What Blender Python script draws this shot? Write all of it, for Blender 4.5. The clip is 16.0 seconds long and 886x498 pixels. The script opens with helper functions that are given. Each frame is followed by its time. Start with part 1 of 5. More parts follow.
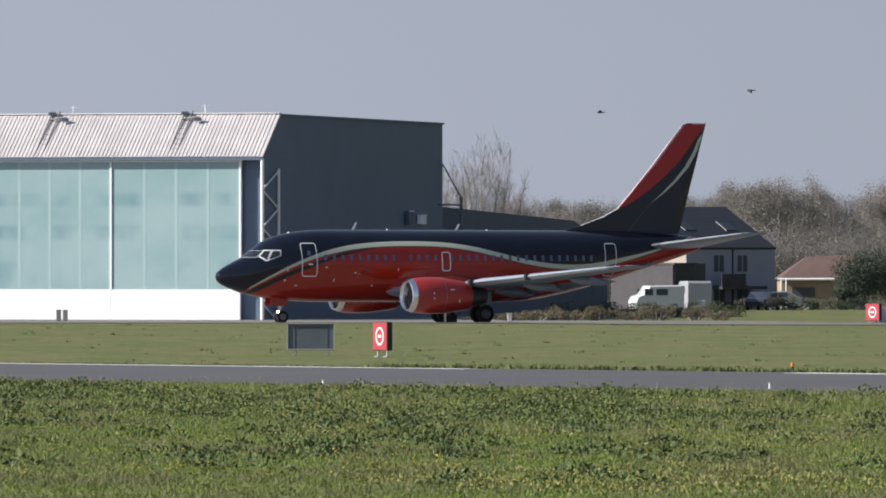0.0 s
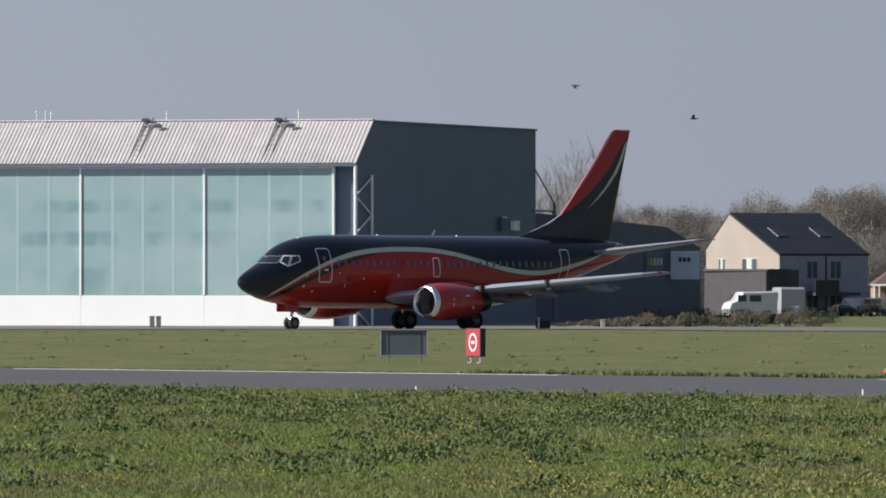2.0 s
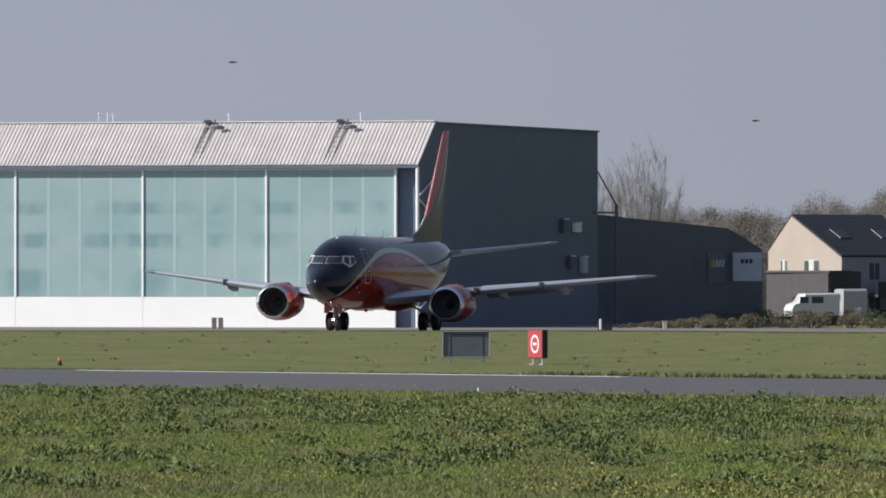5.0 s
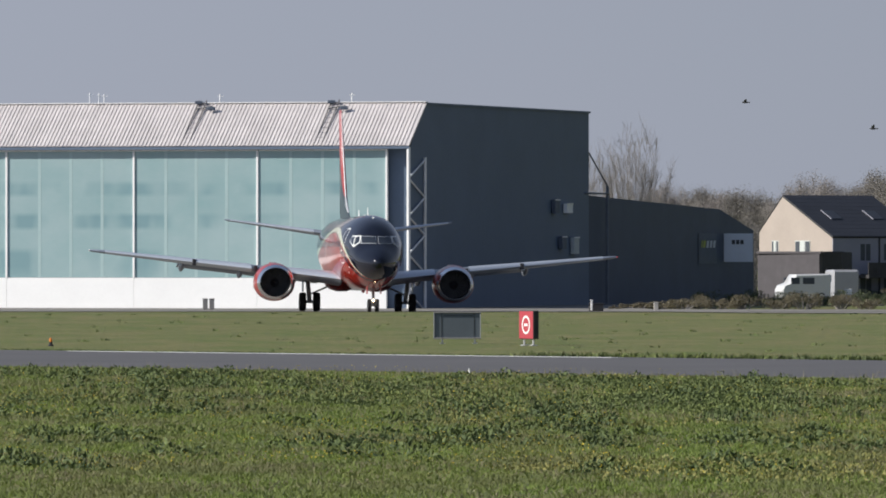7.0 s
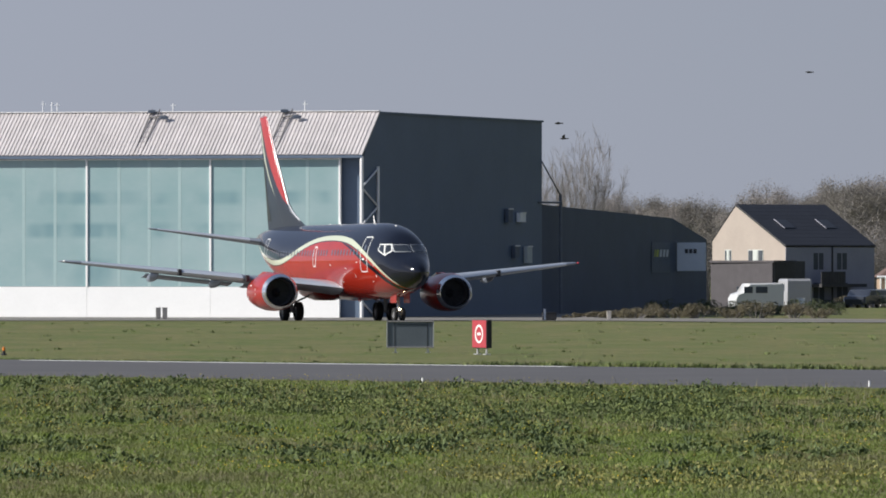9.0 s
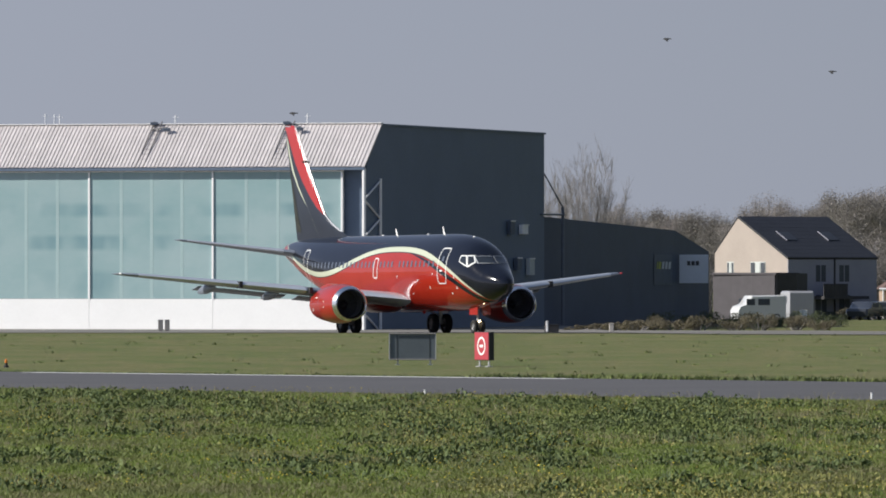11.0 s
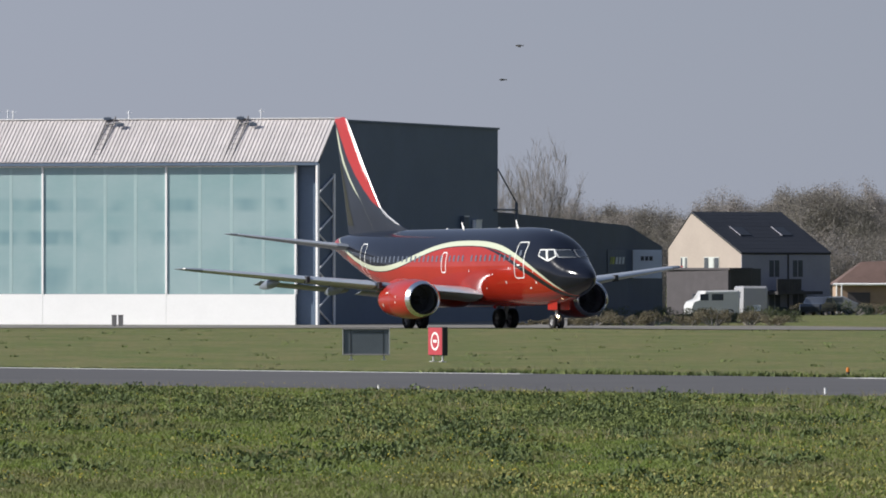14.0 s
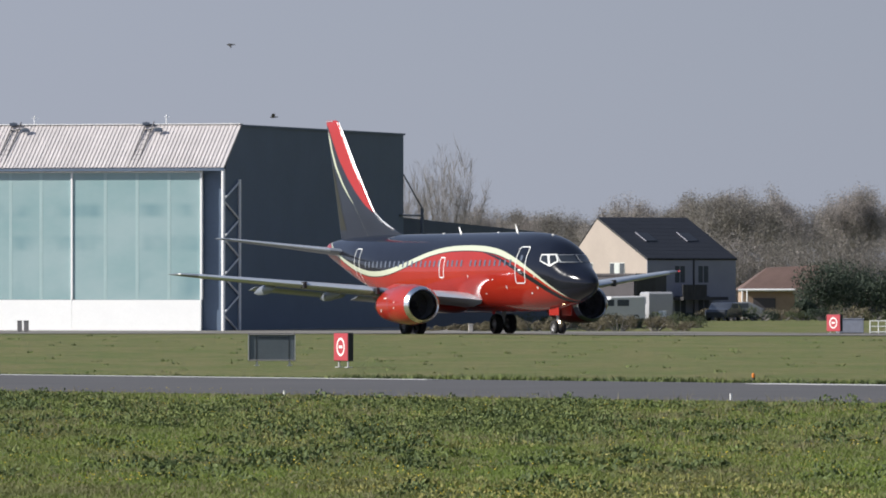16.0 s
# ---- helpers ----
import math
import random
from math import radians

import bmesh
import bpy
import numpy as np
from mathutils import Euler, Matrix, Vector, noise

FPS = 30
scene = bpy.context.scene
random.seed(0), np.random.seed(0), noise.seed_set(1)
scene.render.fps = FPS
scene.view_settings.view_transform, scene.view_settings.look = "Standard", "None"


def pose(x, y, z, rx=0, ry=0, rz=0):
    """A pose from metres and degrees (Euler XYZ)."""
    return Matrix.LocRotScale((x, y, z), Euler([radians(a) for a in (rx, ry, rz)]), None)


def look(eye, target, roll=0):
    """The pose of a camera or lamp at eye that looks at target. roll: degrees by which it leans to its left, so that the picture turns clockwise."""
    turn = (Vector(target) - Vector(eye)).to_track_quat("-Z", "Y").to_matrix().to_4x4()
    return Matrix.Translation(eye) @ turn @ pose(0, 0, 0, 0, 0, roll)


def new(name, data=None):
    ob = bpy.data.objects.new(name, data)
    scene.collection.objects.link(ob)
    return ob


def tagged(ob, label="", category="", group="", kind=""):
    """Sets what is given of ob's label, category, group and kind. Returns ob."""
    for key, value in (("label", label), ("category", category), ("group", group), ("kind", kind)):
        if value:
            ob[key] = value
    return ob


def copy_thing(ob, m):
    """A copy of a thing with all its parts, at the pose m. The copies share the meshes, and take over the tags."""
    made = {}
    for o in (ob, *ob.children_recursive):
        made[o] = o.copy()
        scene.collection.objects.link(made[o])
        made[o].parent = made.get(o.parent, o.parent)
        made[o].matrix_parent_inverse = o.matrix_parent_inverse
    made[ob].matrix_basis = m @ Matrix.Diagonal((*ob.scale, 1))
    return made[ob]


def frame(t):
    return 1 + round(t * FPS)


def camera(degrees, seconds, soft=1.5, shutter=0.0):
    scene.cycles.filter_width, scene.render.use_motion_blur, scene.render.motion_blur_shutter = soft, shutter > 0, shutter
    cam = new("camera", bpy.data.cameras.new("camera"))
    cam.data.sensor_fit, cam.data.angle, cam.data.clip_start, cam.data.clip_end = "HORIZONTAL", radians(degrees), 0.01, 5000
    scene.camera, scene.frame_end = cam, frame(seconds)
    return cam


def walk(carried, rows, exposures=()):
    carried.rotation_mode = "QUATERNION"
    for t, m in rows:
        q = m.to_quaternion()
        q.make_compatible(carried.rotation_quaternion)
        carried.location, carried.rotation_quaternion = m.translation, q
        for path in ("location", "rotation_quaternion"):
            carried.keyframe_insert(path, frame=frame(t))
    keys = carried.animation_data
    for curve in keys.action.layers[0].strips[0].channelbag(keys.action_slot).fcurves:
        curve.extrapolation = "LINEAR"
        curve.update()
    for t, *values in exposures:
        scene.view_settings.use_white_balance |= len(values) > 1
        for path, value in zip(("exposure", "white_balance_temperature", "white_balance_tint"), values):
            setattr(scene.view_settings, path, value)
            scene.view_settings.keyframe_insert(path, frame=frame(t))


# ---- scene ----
# a fixed tripod with a long lens, three metres above the field
PAN = [(0.0, -1.0455, 0.1037), (0.5, -0.8343, 0.093), (1.0, -0.6947, 0.1646), (1.5, -0.5658, 0.1861), (2.0, -0.4548, 0.1431), (2.5, -0.3688, 0.1216), (3.0, -0.2578, 0.1538), (3.5, -0.111, 0.1359), (4.0, -0.0931, 0.1431), (4.2, -0.043, 0.1538), (6.3, -0.1003, 0.1431), (6.5, -0.0895, 0.1019), (7.0, -0.1182, 0.0321), (7.5, -0.0251, 0.1467), (8.0, -0.1325, 0.204), (8.5, -0.2757, 0.1359), (9.0, -0.4154, 0.0894), (9.2, -0.4548, 0.1109), (11.3, -0.3688, 0.1664), (11.5, -0.2865, 0.1628), (12.0, -0.2184, 0.1682), (12.5, -0.4261, 0.1503), (13.0, -0.5765, 0.0034), (13.5, -0.6911, 0.0572), (14.0, -0.6947, 0.1359), (14.5, -0.8164, 0.0607), (15.0, -0.9309, 0.1073), (15.5, -1.0741, 0.204), (16.0, -1.2925, 0.1717)]
cam = camera(5.6103, 16.0, soft=1.8)
walk(cam, [(t, pose(0, 0, 3.06, 90 + tilt, 0, pan)) for t, pan, tilt in PAN], exposures=[(0, 0.44), (1.5, 0.26), (3.5, 0.2), (9.0, 0.22), (11.5, 0.15), (12.5, 0.1), (13.5, 0.2), (14.5, 0.22), (16, 0.3)])

# ---- light ----
SUN_AZ = (-0.984, -0.17)      # horizontal direction towards the sun
SUN_EL = radians(31)
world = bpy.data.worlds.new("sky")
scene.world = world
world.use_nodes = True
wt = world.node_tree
sky = wt.nodes.new("ShaderNodeTexSky")
sky.sky_type = "NISHITA"
sky.sun_disc = False
sky.sun_elevation = SUN_EL
sky.sun_rotation = math.atan2(SUN_AZ[0], SUN_AZ[1])
sky.dust_density = 1.0
sky.air_density = 1.0
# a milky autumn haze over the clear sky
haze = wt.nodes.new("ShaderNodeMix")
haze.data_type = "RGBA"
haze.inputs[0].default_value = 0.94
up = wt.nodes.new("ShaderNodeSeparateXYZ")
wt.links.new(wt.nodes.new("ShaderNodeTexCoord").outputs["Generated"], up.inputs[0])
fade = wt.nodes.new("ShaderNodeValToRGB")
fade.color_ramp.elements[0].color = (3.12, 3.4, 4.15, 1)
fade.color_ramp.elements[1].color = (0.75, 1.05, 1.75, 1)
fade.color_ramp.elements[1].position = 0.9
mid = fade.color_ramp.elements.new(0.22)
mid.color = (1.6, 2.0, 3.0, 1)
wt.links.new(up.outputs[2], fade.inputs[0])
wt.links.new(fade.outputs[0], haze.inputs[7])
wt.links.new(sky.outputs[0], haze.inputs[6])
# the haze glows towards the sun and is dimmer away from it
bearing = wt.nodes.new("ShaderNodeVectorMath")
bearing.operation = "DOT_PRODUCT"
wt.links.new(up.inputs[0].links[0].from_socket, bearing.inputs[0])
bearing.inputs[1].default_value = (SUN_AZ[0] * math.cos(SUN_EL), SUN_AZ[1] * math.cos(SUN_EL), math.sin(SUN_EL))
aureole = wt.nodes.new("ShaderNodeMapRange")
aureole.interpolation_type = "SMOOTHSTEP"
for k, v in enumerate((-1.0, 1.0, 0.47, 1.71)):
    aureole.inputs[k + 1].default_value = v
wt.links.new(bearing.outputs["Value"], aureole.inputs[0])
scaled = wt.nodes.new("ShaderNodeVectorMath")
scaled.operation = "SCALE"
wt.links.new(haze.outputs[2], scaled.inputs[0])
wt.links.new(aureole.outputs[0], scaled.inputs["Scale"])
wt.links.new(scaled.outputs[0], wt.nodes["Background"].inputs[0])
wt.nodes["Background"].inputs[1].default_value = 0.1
sun = new("sun", bpy.data.lights.new("sun", "SUN"))
sun.data.energy = 5.0
sun.data.angle = radians(0.6)
sun.data.color = (1.0, 0.955, 0.885)
sd = Vector((SUN_AZ[0], SUN_AZ[1], 0)).normalized() * math.cos(SUN_EL) + Vector((0, 0, math.sin(SUN_EL)))
sun.matrix_world = look((sd * 50).to_tuple(), (0, 0, 0))


# ---- materials ----
class Mat:
    """A node material that is put together step by step."""

    def __init__(self, name, rough=0.6, metal=0.0, coat=0.0):
        self.m = bpy.data.materials.new(name)
        self.m.use_nodes = True
        self.t = self.m.node_tree
        self.b = self.t.nodes["Principled BSDF"]
        self.b.inputs["Roughness"].default_value = rough
        self.b.inputs["Metallic"].default_value = metal
        self.b.inputs["Coat Weight"].default_value = coat
        self.b.inputs["Coat Roughness"].default_value = 0.06
        self.co = self.t.nodes.new("ShaderNodeTexCoord").outputs["Object"]

    def put(self, socket, value):
        if hasattr(value, "is_linked"):
            self.t.links.new(value, socket)
        elif value is not None:
            socket.default_value = value

    def math(self, op, a, b=None, clamp=False):
        n = self.t.nodes.new("ShaderNodeMath")
        n.operation, n.use_clamp = op, clamp
        self.put(n.inputs[0], a)
        self.put(n.inputs[1], b)
        return n.outputs[0]

    def ramp(self, x, a, b, c=0.0, d=1.0, smooth=False):
        n = self.t.nodes.new("ShaderNodeMapRange")
        n.interpolation_type = "SMOOTHSTEP" if smooth else "LINEAR"
        self.put(n.inputs[0], x)
        for i, v in enumerate((a, b, c, d)):
            self.put(n.inputs[i + 1], v)
        return n.outputs[0]

    def poly(self, x, knots):
        """A broken line through the knots."""
        out = None
        for (a, u), (b, v) in zip(knots, knots[1:]):
            d = self.ramp(x, a, b, 0.0, v - u)
            out = d if out is None else self.math("ADD", out, d)
        return self.math("ADD", out, knots[0][1])

    def axes(self):
        n = self.t.nodes.new("ShaderNodeSeparateXYZ")
        self.put(n.inputs[0], self.co)
        return n.outputs

    def world(self):
        self.co = self.t.nodes.new("ShaderNodeNewGeometry").outputs["Position"]
        return self

    def noise(self, scale, detail=4.0, rough=0.6, stretch=None):
        n = self.t.nodes.new("ShaderNodeTexNoise")
        n.inputs["Scale"].default_value = scale
        n.inputs["Detail"].default_value = detail
        n.inputs["Roughness"].default_value = rough
        co = self.co
        if stretch:
            m = self.t.nodes.new("ShaderNodeMapping")
            m.inputs["Scale"].default_value = stretch
            self.put(m.inputs[0], co)
            co = m.outputs[0]
        self.put(n.inputs["Vector"], co)
        return n.outputs[0]

    def mix(self, f, a, b, mode="MIX"):
        n = self.t.nodes.new("ShaderNodeMix")
        n.data_type, n.blend_type = "RGBA", mode
        self.put(n.inputs[0], f)
        for i, v in ((6, a), (7, b)):
            self.put(n.inputs[i], (*v, 1.0) if isinstance(v, tuple) and len(v) == 3 else v)
        return n.outputs[2]

    def color(self, c):
        self.put(self.b.inputs["Base Color"], (*c, 1.0) if isinstance(c, tuple) else c)
        return self

    def vary(self, c, amount=0.15, scale=2.0, fine=30.0, tint=None, piece=0.0):
        """Colour c with stains at two scales, and a small change from piece to piece."""
        dark = tuple(v * (1 - amount) for v in c)
        light = tint or tuple(min(1, v * (1 + amount)) for v in c)
        f = self.math("ADD", self.math("MULTIPLY", self.noise(scale), 0.6), self.math("MULTIPLY", self.noise(fine), 0.4))
        out = self.mix(self.ramp(f, 0.3, 0.7), dark, light)
        if piece:
            r = self.t.nodes.new("ShaderNodeObjectInfo").outputs["Random"]
            out = self.mix(self.ramp(r, 0, 1, 0, piece), out, tuple(v * 0.6 for v in c))
        return self.color(out)

    def bump(self, height, strength=0.3, distance=0.02):
        n = self.t.nodes.new("ShaderNodeBump")
        n.inputs["Strength"].default_value = strength
        n.inputs["Distance"].default_value = distance
        self.put(n.inputs["Height"], height)
        self.put(self.b.inputs["Normal"], n.outputs[0])
        return self


def simple(name, c, rough=0.6, metal=0.0, amount=0.15, scale=2.0, fine=30.0, coat=0.0, bump=0.0, piece=0.0):
    m = Mat(name, rough, metal, coat)
    m.vary(c, amount, scale, fine, piece=piece)
    if bump:
        m.bump(m.noise(fine), bump)
    return m.m


# ---- mesh helpers ----
def part(name, bm, material, parent=None, label="", smooth=False):
    """Links a bmesh as one mesh object, under a thing where one is given."""
    me = bpy.data.meshes.new(name)
    bmesh.ops.recalc_face_normals(bm, faces=bm.faces)
    bm.to_mesh(me)
    bm.free()
    for m in material if isinstance(material, (list, tuple)) else [material]:
        me.materials.append(m)
    if smooth:
        me.polygons.foreach_set("use_smooth", [True] * len(me.polygons))
        me.set_sharp_from_angle(angle=radians(38))
    ob = new(name, me)
    if parent:
        ob.parent = parent
    return tagged(ob, label) if label else ob


def share(ob, name, m, parent):
    """One more object on the mesh of ob, at m."""
    o = new(name, ob.data)
    o.parent = parent
    o.matrix_basis = m
    return o


def thing(name, at, label, category, group="", kind=""):
    ob = new(name)
    ob.empty_display_size = 0.3
    ob.matrix_basis = at
    return tagged(ob, label, category, group, kind)


def box(x0, x1, y0, y1, z0, z1, bevel=0.0, bm=None):
    own = bmesh.new()
    vs = [own.verts.new((x, y, z)) for z in (z0, z1) for x, y in ((x0, y0), (x1, y0), (x1, y1), (x0, y1))]
    for f in ((3, 2, 1, 0), (4, 5, 6, 7), (0, 1, 5, 4), (1, 2, 6, 5), (2, 3, 7, 6), (3, 0, 4, 7)):
        own.faces.new([vs[i] for i in f])
    if bevel:
        bmesh.ops.bevel(own, geom=own.edges[:], offset=bevel, segments=1, affect="EDGES")
    return join(bm, own)


def join(bm, own):
    if bm is None:
        return own
    old = {v: bm.verts.new(v.co) for v in own.verts}
    for f in own.faces:
        bm.faces.new([old[v] for v in f.verts]).material_index = f.material_index
    own.free()
    return bm


def tube(p0, p1, r0, r1=None, n=8, bm=None, caps=True):
    """A straight round bar from p0 to p1."""
    bm = bm or bmesh.new()
    p0, p1 = Vector(p0), Vector(p1)
    r1 = r0 if r1 is None else r1
    q = (p1 - p0).to_track_quat("Z", "Y")
    rings = []
    for p, r in ((p0, r0), (p1, r1)):
        rings.append([bm.verts.new(p + q @ Vector((r * math.cos(a), r * math.sin(a), 0))) for a in (2 * math.pi * i / n for i in range(n))])
    for i in range(n):
        bm.faces.new((rings[0][i], rings[0][(i + 1) % n], rings[1][(i + 1) % n], rings[1][i]))
    if caps:
        bm.faces.new(rings[0][::-1])
        bm.faces.new(rings[1])
    return bm


def loft(rings, closed=True, caps=True, bm=None):
    """A skin over rings of points."""
    bm = bm or bmesh.new()
    vs = [[bm.verts.new(p) for p in r] for r in rings]
    n = len(vs[0])
    for a, b in zip(vs, vs[1:]):
        for i in range(n if closed else n - 1):
            j = (i + 1) % n
            bm.faces.new((a[i], a[j], b[j], b[i]))
    if caps and closed:
        bm.faces.new(vs[0][::-1])
        bm.faces.new(vs[-1])
    return bm


def prism(points, way, bm=None):
    """A flat outline pushed along a vector."""
    way = Vector(way)
    return loft([[Vector(p) for p in points], [Vector(p) + way for p in points]], bm=bm)


def lathe(profile, n=24, axis="x", centre=(0, 0, 0), bm=None, caps=False):
    """A turned body; the profile gives place along the axis and radius."""
    rings = []
    c = Vector(centre)
    for a, r in profile:
        ring = []
        for i in range(n):
            u, v = r * math.cos(2 * math.pi * i / n), r * math.sin(2 * math.pi * i / n)
            ring.append(c + Vector({"x": (a, u, v), "y": (u, a, v), "z": (u, v, a)}[axis]))
        rings.append(ring)
    return loft(rings, caps=caps, bm=bm)


# ---- ground ----
def grass_material():
    m = Mat("grass_turf", 0.9).world()
    n1, n2, n3 = m.noise(1.0, 5, 0.65, (0.3, 0.1, 1)), m.noise(3.0, 4, 0.65, (0.8, 0.25, 1)), m.noise(9.0, 3)
    c = m.mix(m.ramp(n1, 0.4, 0.6), (0.095, 0.13, 0.018), (0.18, 0.155, 0.055))
    c = m.mix(m.ramp(n2, 0.45, 0.68, 0, 0.8), c, (0.055, 0.09, 0.014))
    c = m.mix(m.ramp(n3, 0.35, 0.75, 0, 0.7), c, (0.15, 0.155, 0.05))
    m.color(c)
    m.bump(m.math("ADD", m.math("MULTIPLY", n2, 2.0), n3), 0.8, 0.12)
    return m.m


def asphalt_material(name, c):
    m = Mat(name, 0.85).world()
    m.vary(c, 0.22, 0.15, 25.0)
    m.bump(m.noise(40.0), 0.3, 0.01)
    return m.m


GRASS = grass_material()
ASPHALT = asphalt_material("asphalt", (0.085, 0.083, 0.085))
APRON = asphalt_material("apron_concrete", (0.19, 0.178, 0.157))


LAND = [(300, 0.0), (400, 0.1), (440, 0.165), (453, 0.14), (500, -0.125), (530, -0.3), (553, -0.36), (600, -0.33), (660, -0.36), (720, -0.36)]


def land(y):
    """Height of the field: a faint crest, then a slight fall to the hangar."""
    for (a, u), (b, v) in zip(LAND, LAND[1:]):
        if a <= y <= b:
            return u + (v - u) * (y - a) / (b - a)
    return LAND[0][1] if y < LAND[0][0] else LAND[-1][1]


bm = bmesh.new()
xs = [-3000, -600, -120, -60, -30, 0, 30, 60, 120, 600, 3000]
ys = [-800, -100, 0, 60, 120, 200, 300, 400, 440, 453, 500, 530, 553, 600, 660, 700, 720, 900, 1500, 4500]
grid = [[bm.verts.new((x, y, land(y))) for x in xs] for y in ys]
for a, b in zip(grid, grid[1:]):
    for i in range(len(xs) - 1):
        bm.faces.new((a[i], a[i + 1], b[i + 1], b[i]))
ground = tagged(part("ground", bm, GRASS), "airfield turf of short green grass", "grass field", kind="structure")


def sheet(name, outline_pts, mat, lift, label, category):
    """A paved area that follows the land: a strip between two edges, listed left to right (x, near y, far y)."""
    bm = bmesh.new()
    cols = []
    for x, y0, y1 in outline_pts:
        n = 40
        cols.append([bm.verts.new((x, y0 + (y1 - y0) * k / n, land(y0 + (y1 - y0) * k / n) + lift)) for k in range(n + 1)])
    for a, b in zip(cols, cols[1:]):
        for k in range(len(a) - 1):
            bm.faces.new((a[k], b[k], b[k + 1], a[k + 1]))
    return tagged(part(name, bm, mat), label, category, kind="structure")


sheet("taxiway", [(-160, 478, 640), (-12, 477, 640), (0, 474, 640), (8, 464, 640), (12, 457, 640), (14, 476, 556), (19, 479, 555), (27, 479, 552), (33, 479, 530), (160, 470, 505)], APRON, 0.03, "pale grey concrete apron before the hangar", "apron")
sheet("taxiway", [(7, 464, 480), (12, 453, 479), (17, 440, 460), (24, 437, 454), (160, 420, 437)], APRON, 0.036, "grey concrete taxiway across the grass", "taxiway")

RW = Vector((0.68, -0.733, 0)).normalized()   # the runway's way
RN = Vector((0.733, 0.68, 0)).normalized()    # across it, away from the tripod
R0 = Vector((-8.65, 281.4, 0))


def strip(name, a, b, l0, l1, mat, lift, label, category, depth=0.0):
    p = [R0 + RN * a + RW * l0, R0 + RN * a + RW * l1, R0 + RN * b + RW * l1, R0 + RN * b + RW * l0]
    bm = prism([(q.x, q.y, lift - max(depth, 0.02)) for q in p], (0, 0, max(depth, 0.02)))
    return tagged(part(name, bm, mat), label, category, kind="structure")


strip("road", -26.2, 0.35, -700, 700, ASPHALT, 0.02, "grey asphalt runway across the grass", "runway")
LINE = simple("line_paint", (0.55, 0.55, 0.54), 0.7, 0, 0.25, 1.5, 12)
strip("edge_line", -0.7, 0.0, -3.0, 21.5, LINE, 0.026, "white painted runway edge line", "road marking")
strip("edge_line", -1.2, 0.0, 35.0, 300, LINE, 0.026, "white painted runway edge line", "road marking")

# ---- hangar ----
HU = Vector((0.957, -0.29, 0)).normalized()    # along the front, to the corner
HN = Vector((-0.29, -0.957, 0)).normalized()   # out of the front
HR = Vector((0, 565, 0))                       # upper corner of the sloping roof
HE = HR + HN * 3.7                             # eaves corner
HG = -0.49


def hp(k, d, z):
    """A point k metres along the front from the corner, d metres behind the eaves line."""
    q = HE - HU * k - HN * d
    return (q.x, q.y, z)


def clad_material():
    m = Mat("dark_cladding", 0.55)
    m.vary((0.108, 0.152, 0.22), 0.12, 0.25, 5)
    return m.m


CLAD = clad_material()
ROOF = simple("corrugated_sheet", (0.60, 0.56, 0.55), 0.6, 0.0, 0.16, 0.6, 9, piece=0.35)
m = Mat("translucent_panel", 0.25)
c = m.mix(m.ramp(m.noise(0.3, 4, 0.6, (0.8, 0.8, 1.3)), 0.35, 0.72), (0.35, 0.47, 0.48), (0.27, 0.41, 0.42))
# rows of dim windows that show through the sheets
z = m.axes()[2]
rows = m.poly(z, [(1.6, 0.5), (2.3, 0.9), (3.1, 0.9), (3.5, 0.1), (4.5, 0.1), (4.8, 1.0), (5.4, 1.0), (5.7, 0.1), (6.6, 0.1), (6.9, 0.9), (7.4, 0.9), (7.7, 0.1), (9.6, 0.0)])
seen = m.math("MULTIPLY", rows, m.ramp(m.noise(0.42, 2, 0.4, (1.0, 1.0, 0.5)), 0.42, 0.62))
c = m.mix(m.math("MULTIPLY", seen, 0.8), c, (0.17, 0.30, 0.33))
m.color(c)
GREEN = m.m
WHITEW = simple("white_panel_paint", (0.93, 0.93, 0.92), 0.5, 0, 0.04, 0.5, 6)
hangar = thing("hangar", pose(0, 0, 0), "large dark hangar with turquoise glazed sliding doors", "hangar")
L = 62.0
part("side_wall", prism([hp(0.0, 0.9, HG), hp(0.0, 0.9, 9.82), hp(0, 3.7, 12.52), hp(0, 41.4, 12.52), hp(0, 41.4, HG)], -HU * 0.3), CLAD, hangar, "dark grey clad side wall")
for k in range(248):
    a = 0.1 + k * 0.25
    part("roof_sheet", prism([hp(a, -0.17, 9.84), hp(a, 3.68, 12.575), hp(a, 3.68, 12.5), hp(a, -0.1, 9.84)], -HU * 0.16), ROOF, hangar)
part("roof_slope", prism([hp(-0.15, -0.15, 9.8), hp(-0.15, 3.7, 12.55), hp(-0.15, 3.7, 12.4), hp(-0.15, 0.1, 9.8)], -HU * L), ROOF, hangar, "pale corrugated roof slope")
part("ridge_cap", prism([hp(-0.15, 3.5, 12.56), hp(-0.15, 3.5, 12.6), hp(-0.15, 4.0, 12.6), hp(-0.15, 4.0, 12.53)], -HU * L), WHITEW, hangar, "bright metal ridge cap")
part("roof", prism([hp(-0.1, 3.72, 12.42), hp(-0.1, 3.72, 12.54), hp(-0.1, 41.5, 12.54), hp(-0.1, 41.5, 12.42)], -HU * L), CLAD, hangar)
part("back_wall", prism([hp(0.3, 41.2, HG), hp(0.3, 41.2, 12.4), hp(0.3, 41.4, 12.4), hp(0.3, 41.4, HG)], -HU * (L - 0.6)), CLAD, hangar)
part("end_wall", prism([hp(L - 0.3, 0.9, HG), hp(L - 0.3, 0.9, 9.6), hp(L - 0.3, 3.7, 12.4), hp(L - 0.3, 41, 12.4), hp(L - 0.3, 41, HG)], -HU * 0.3), CLAD, hangar)
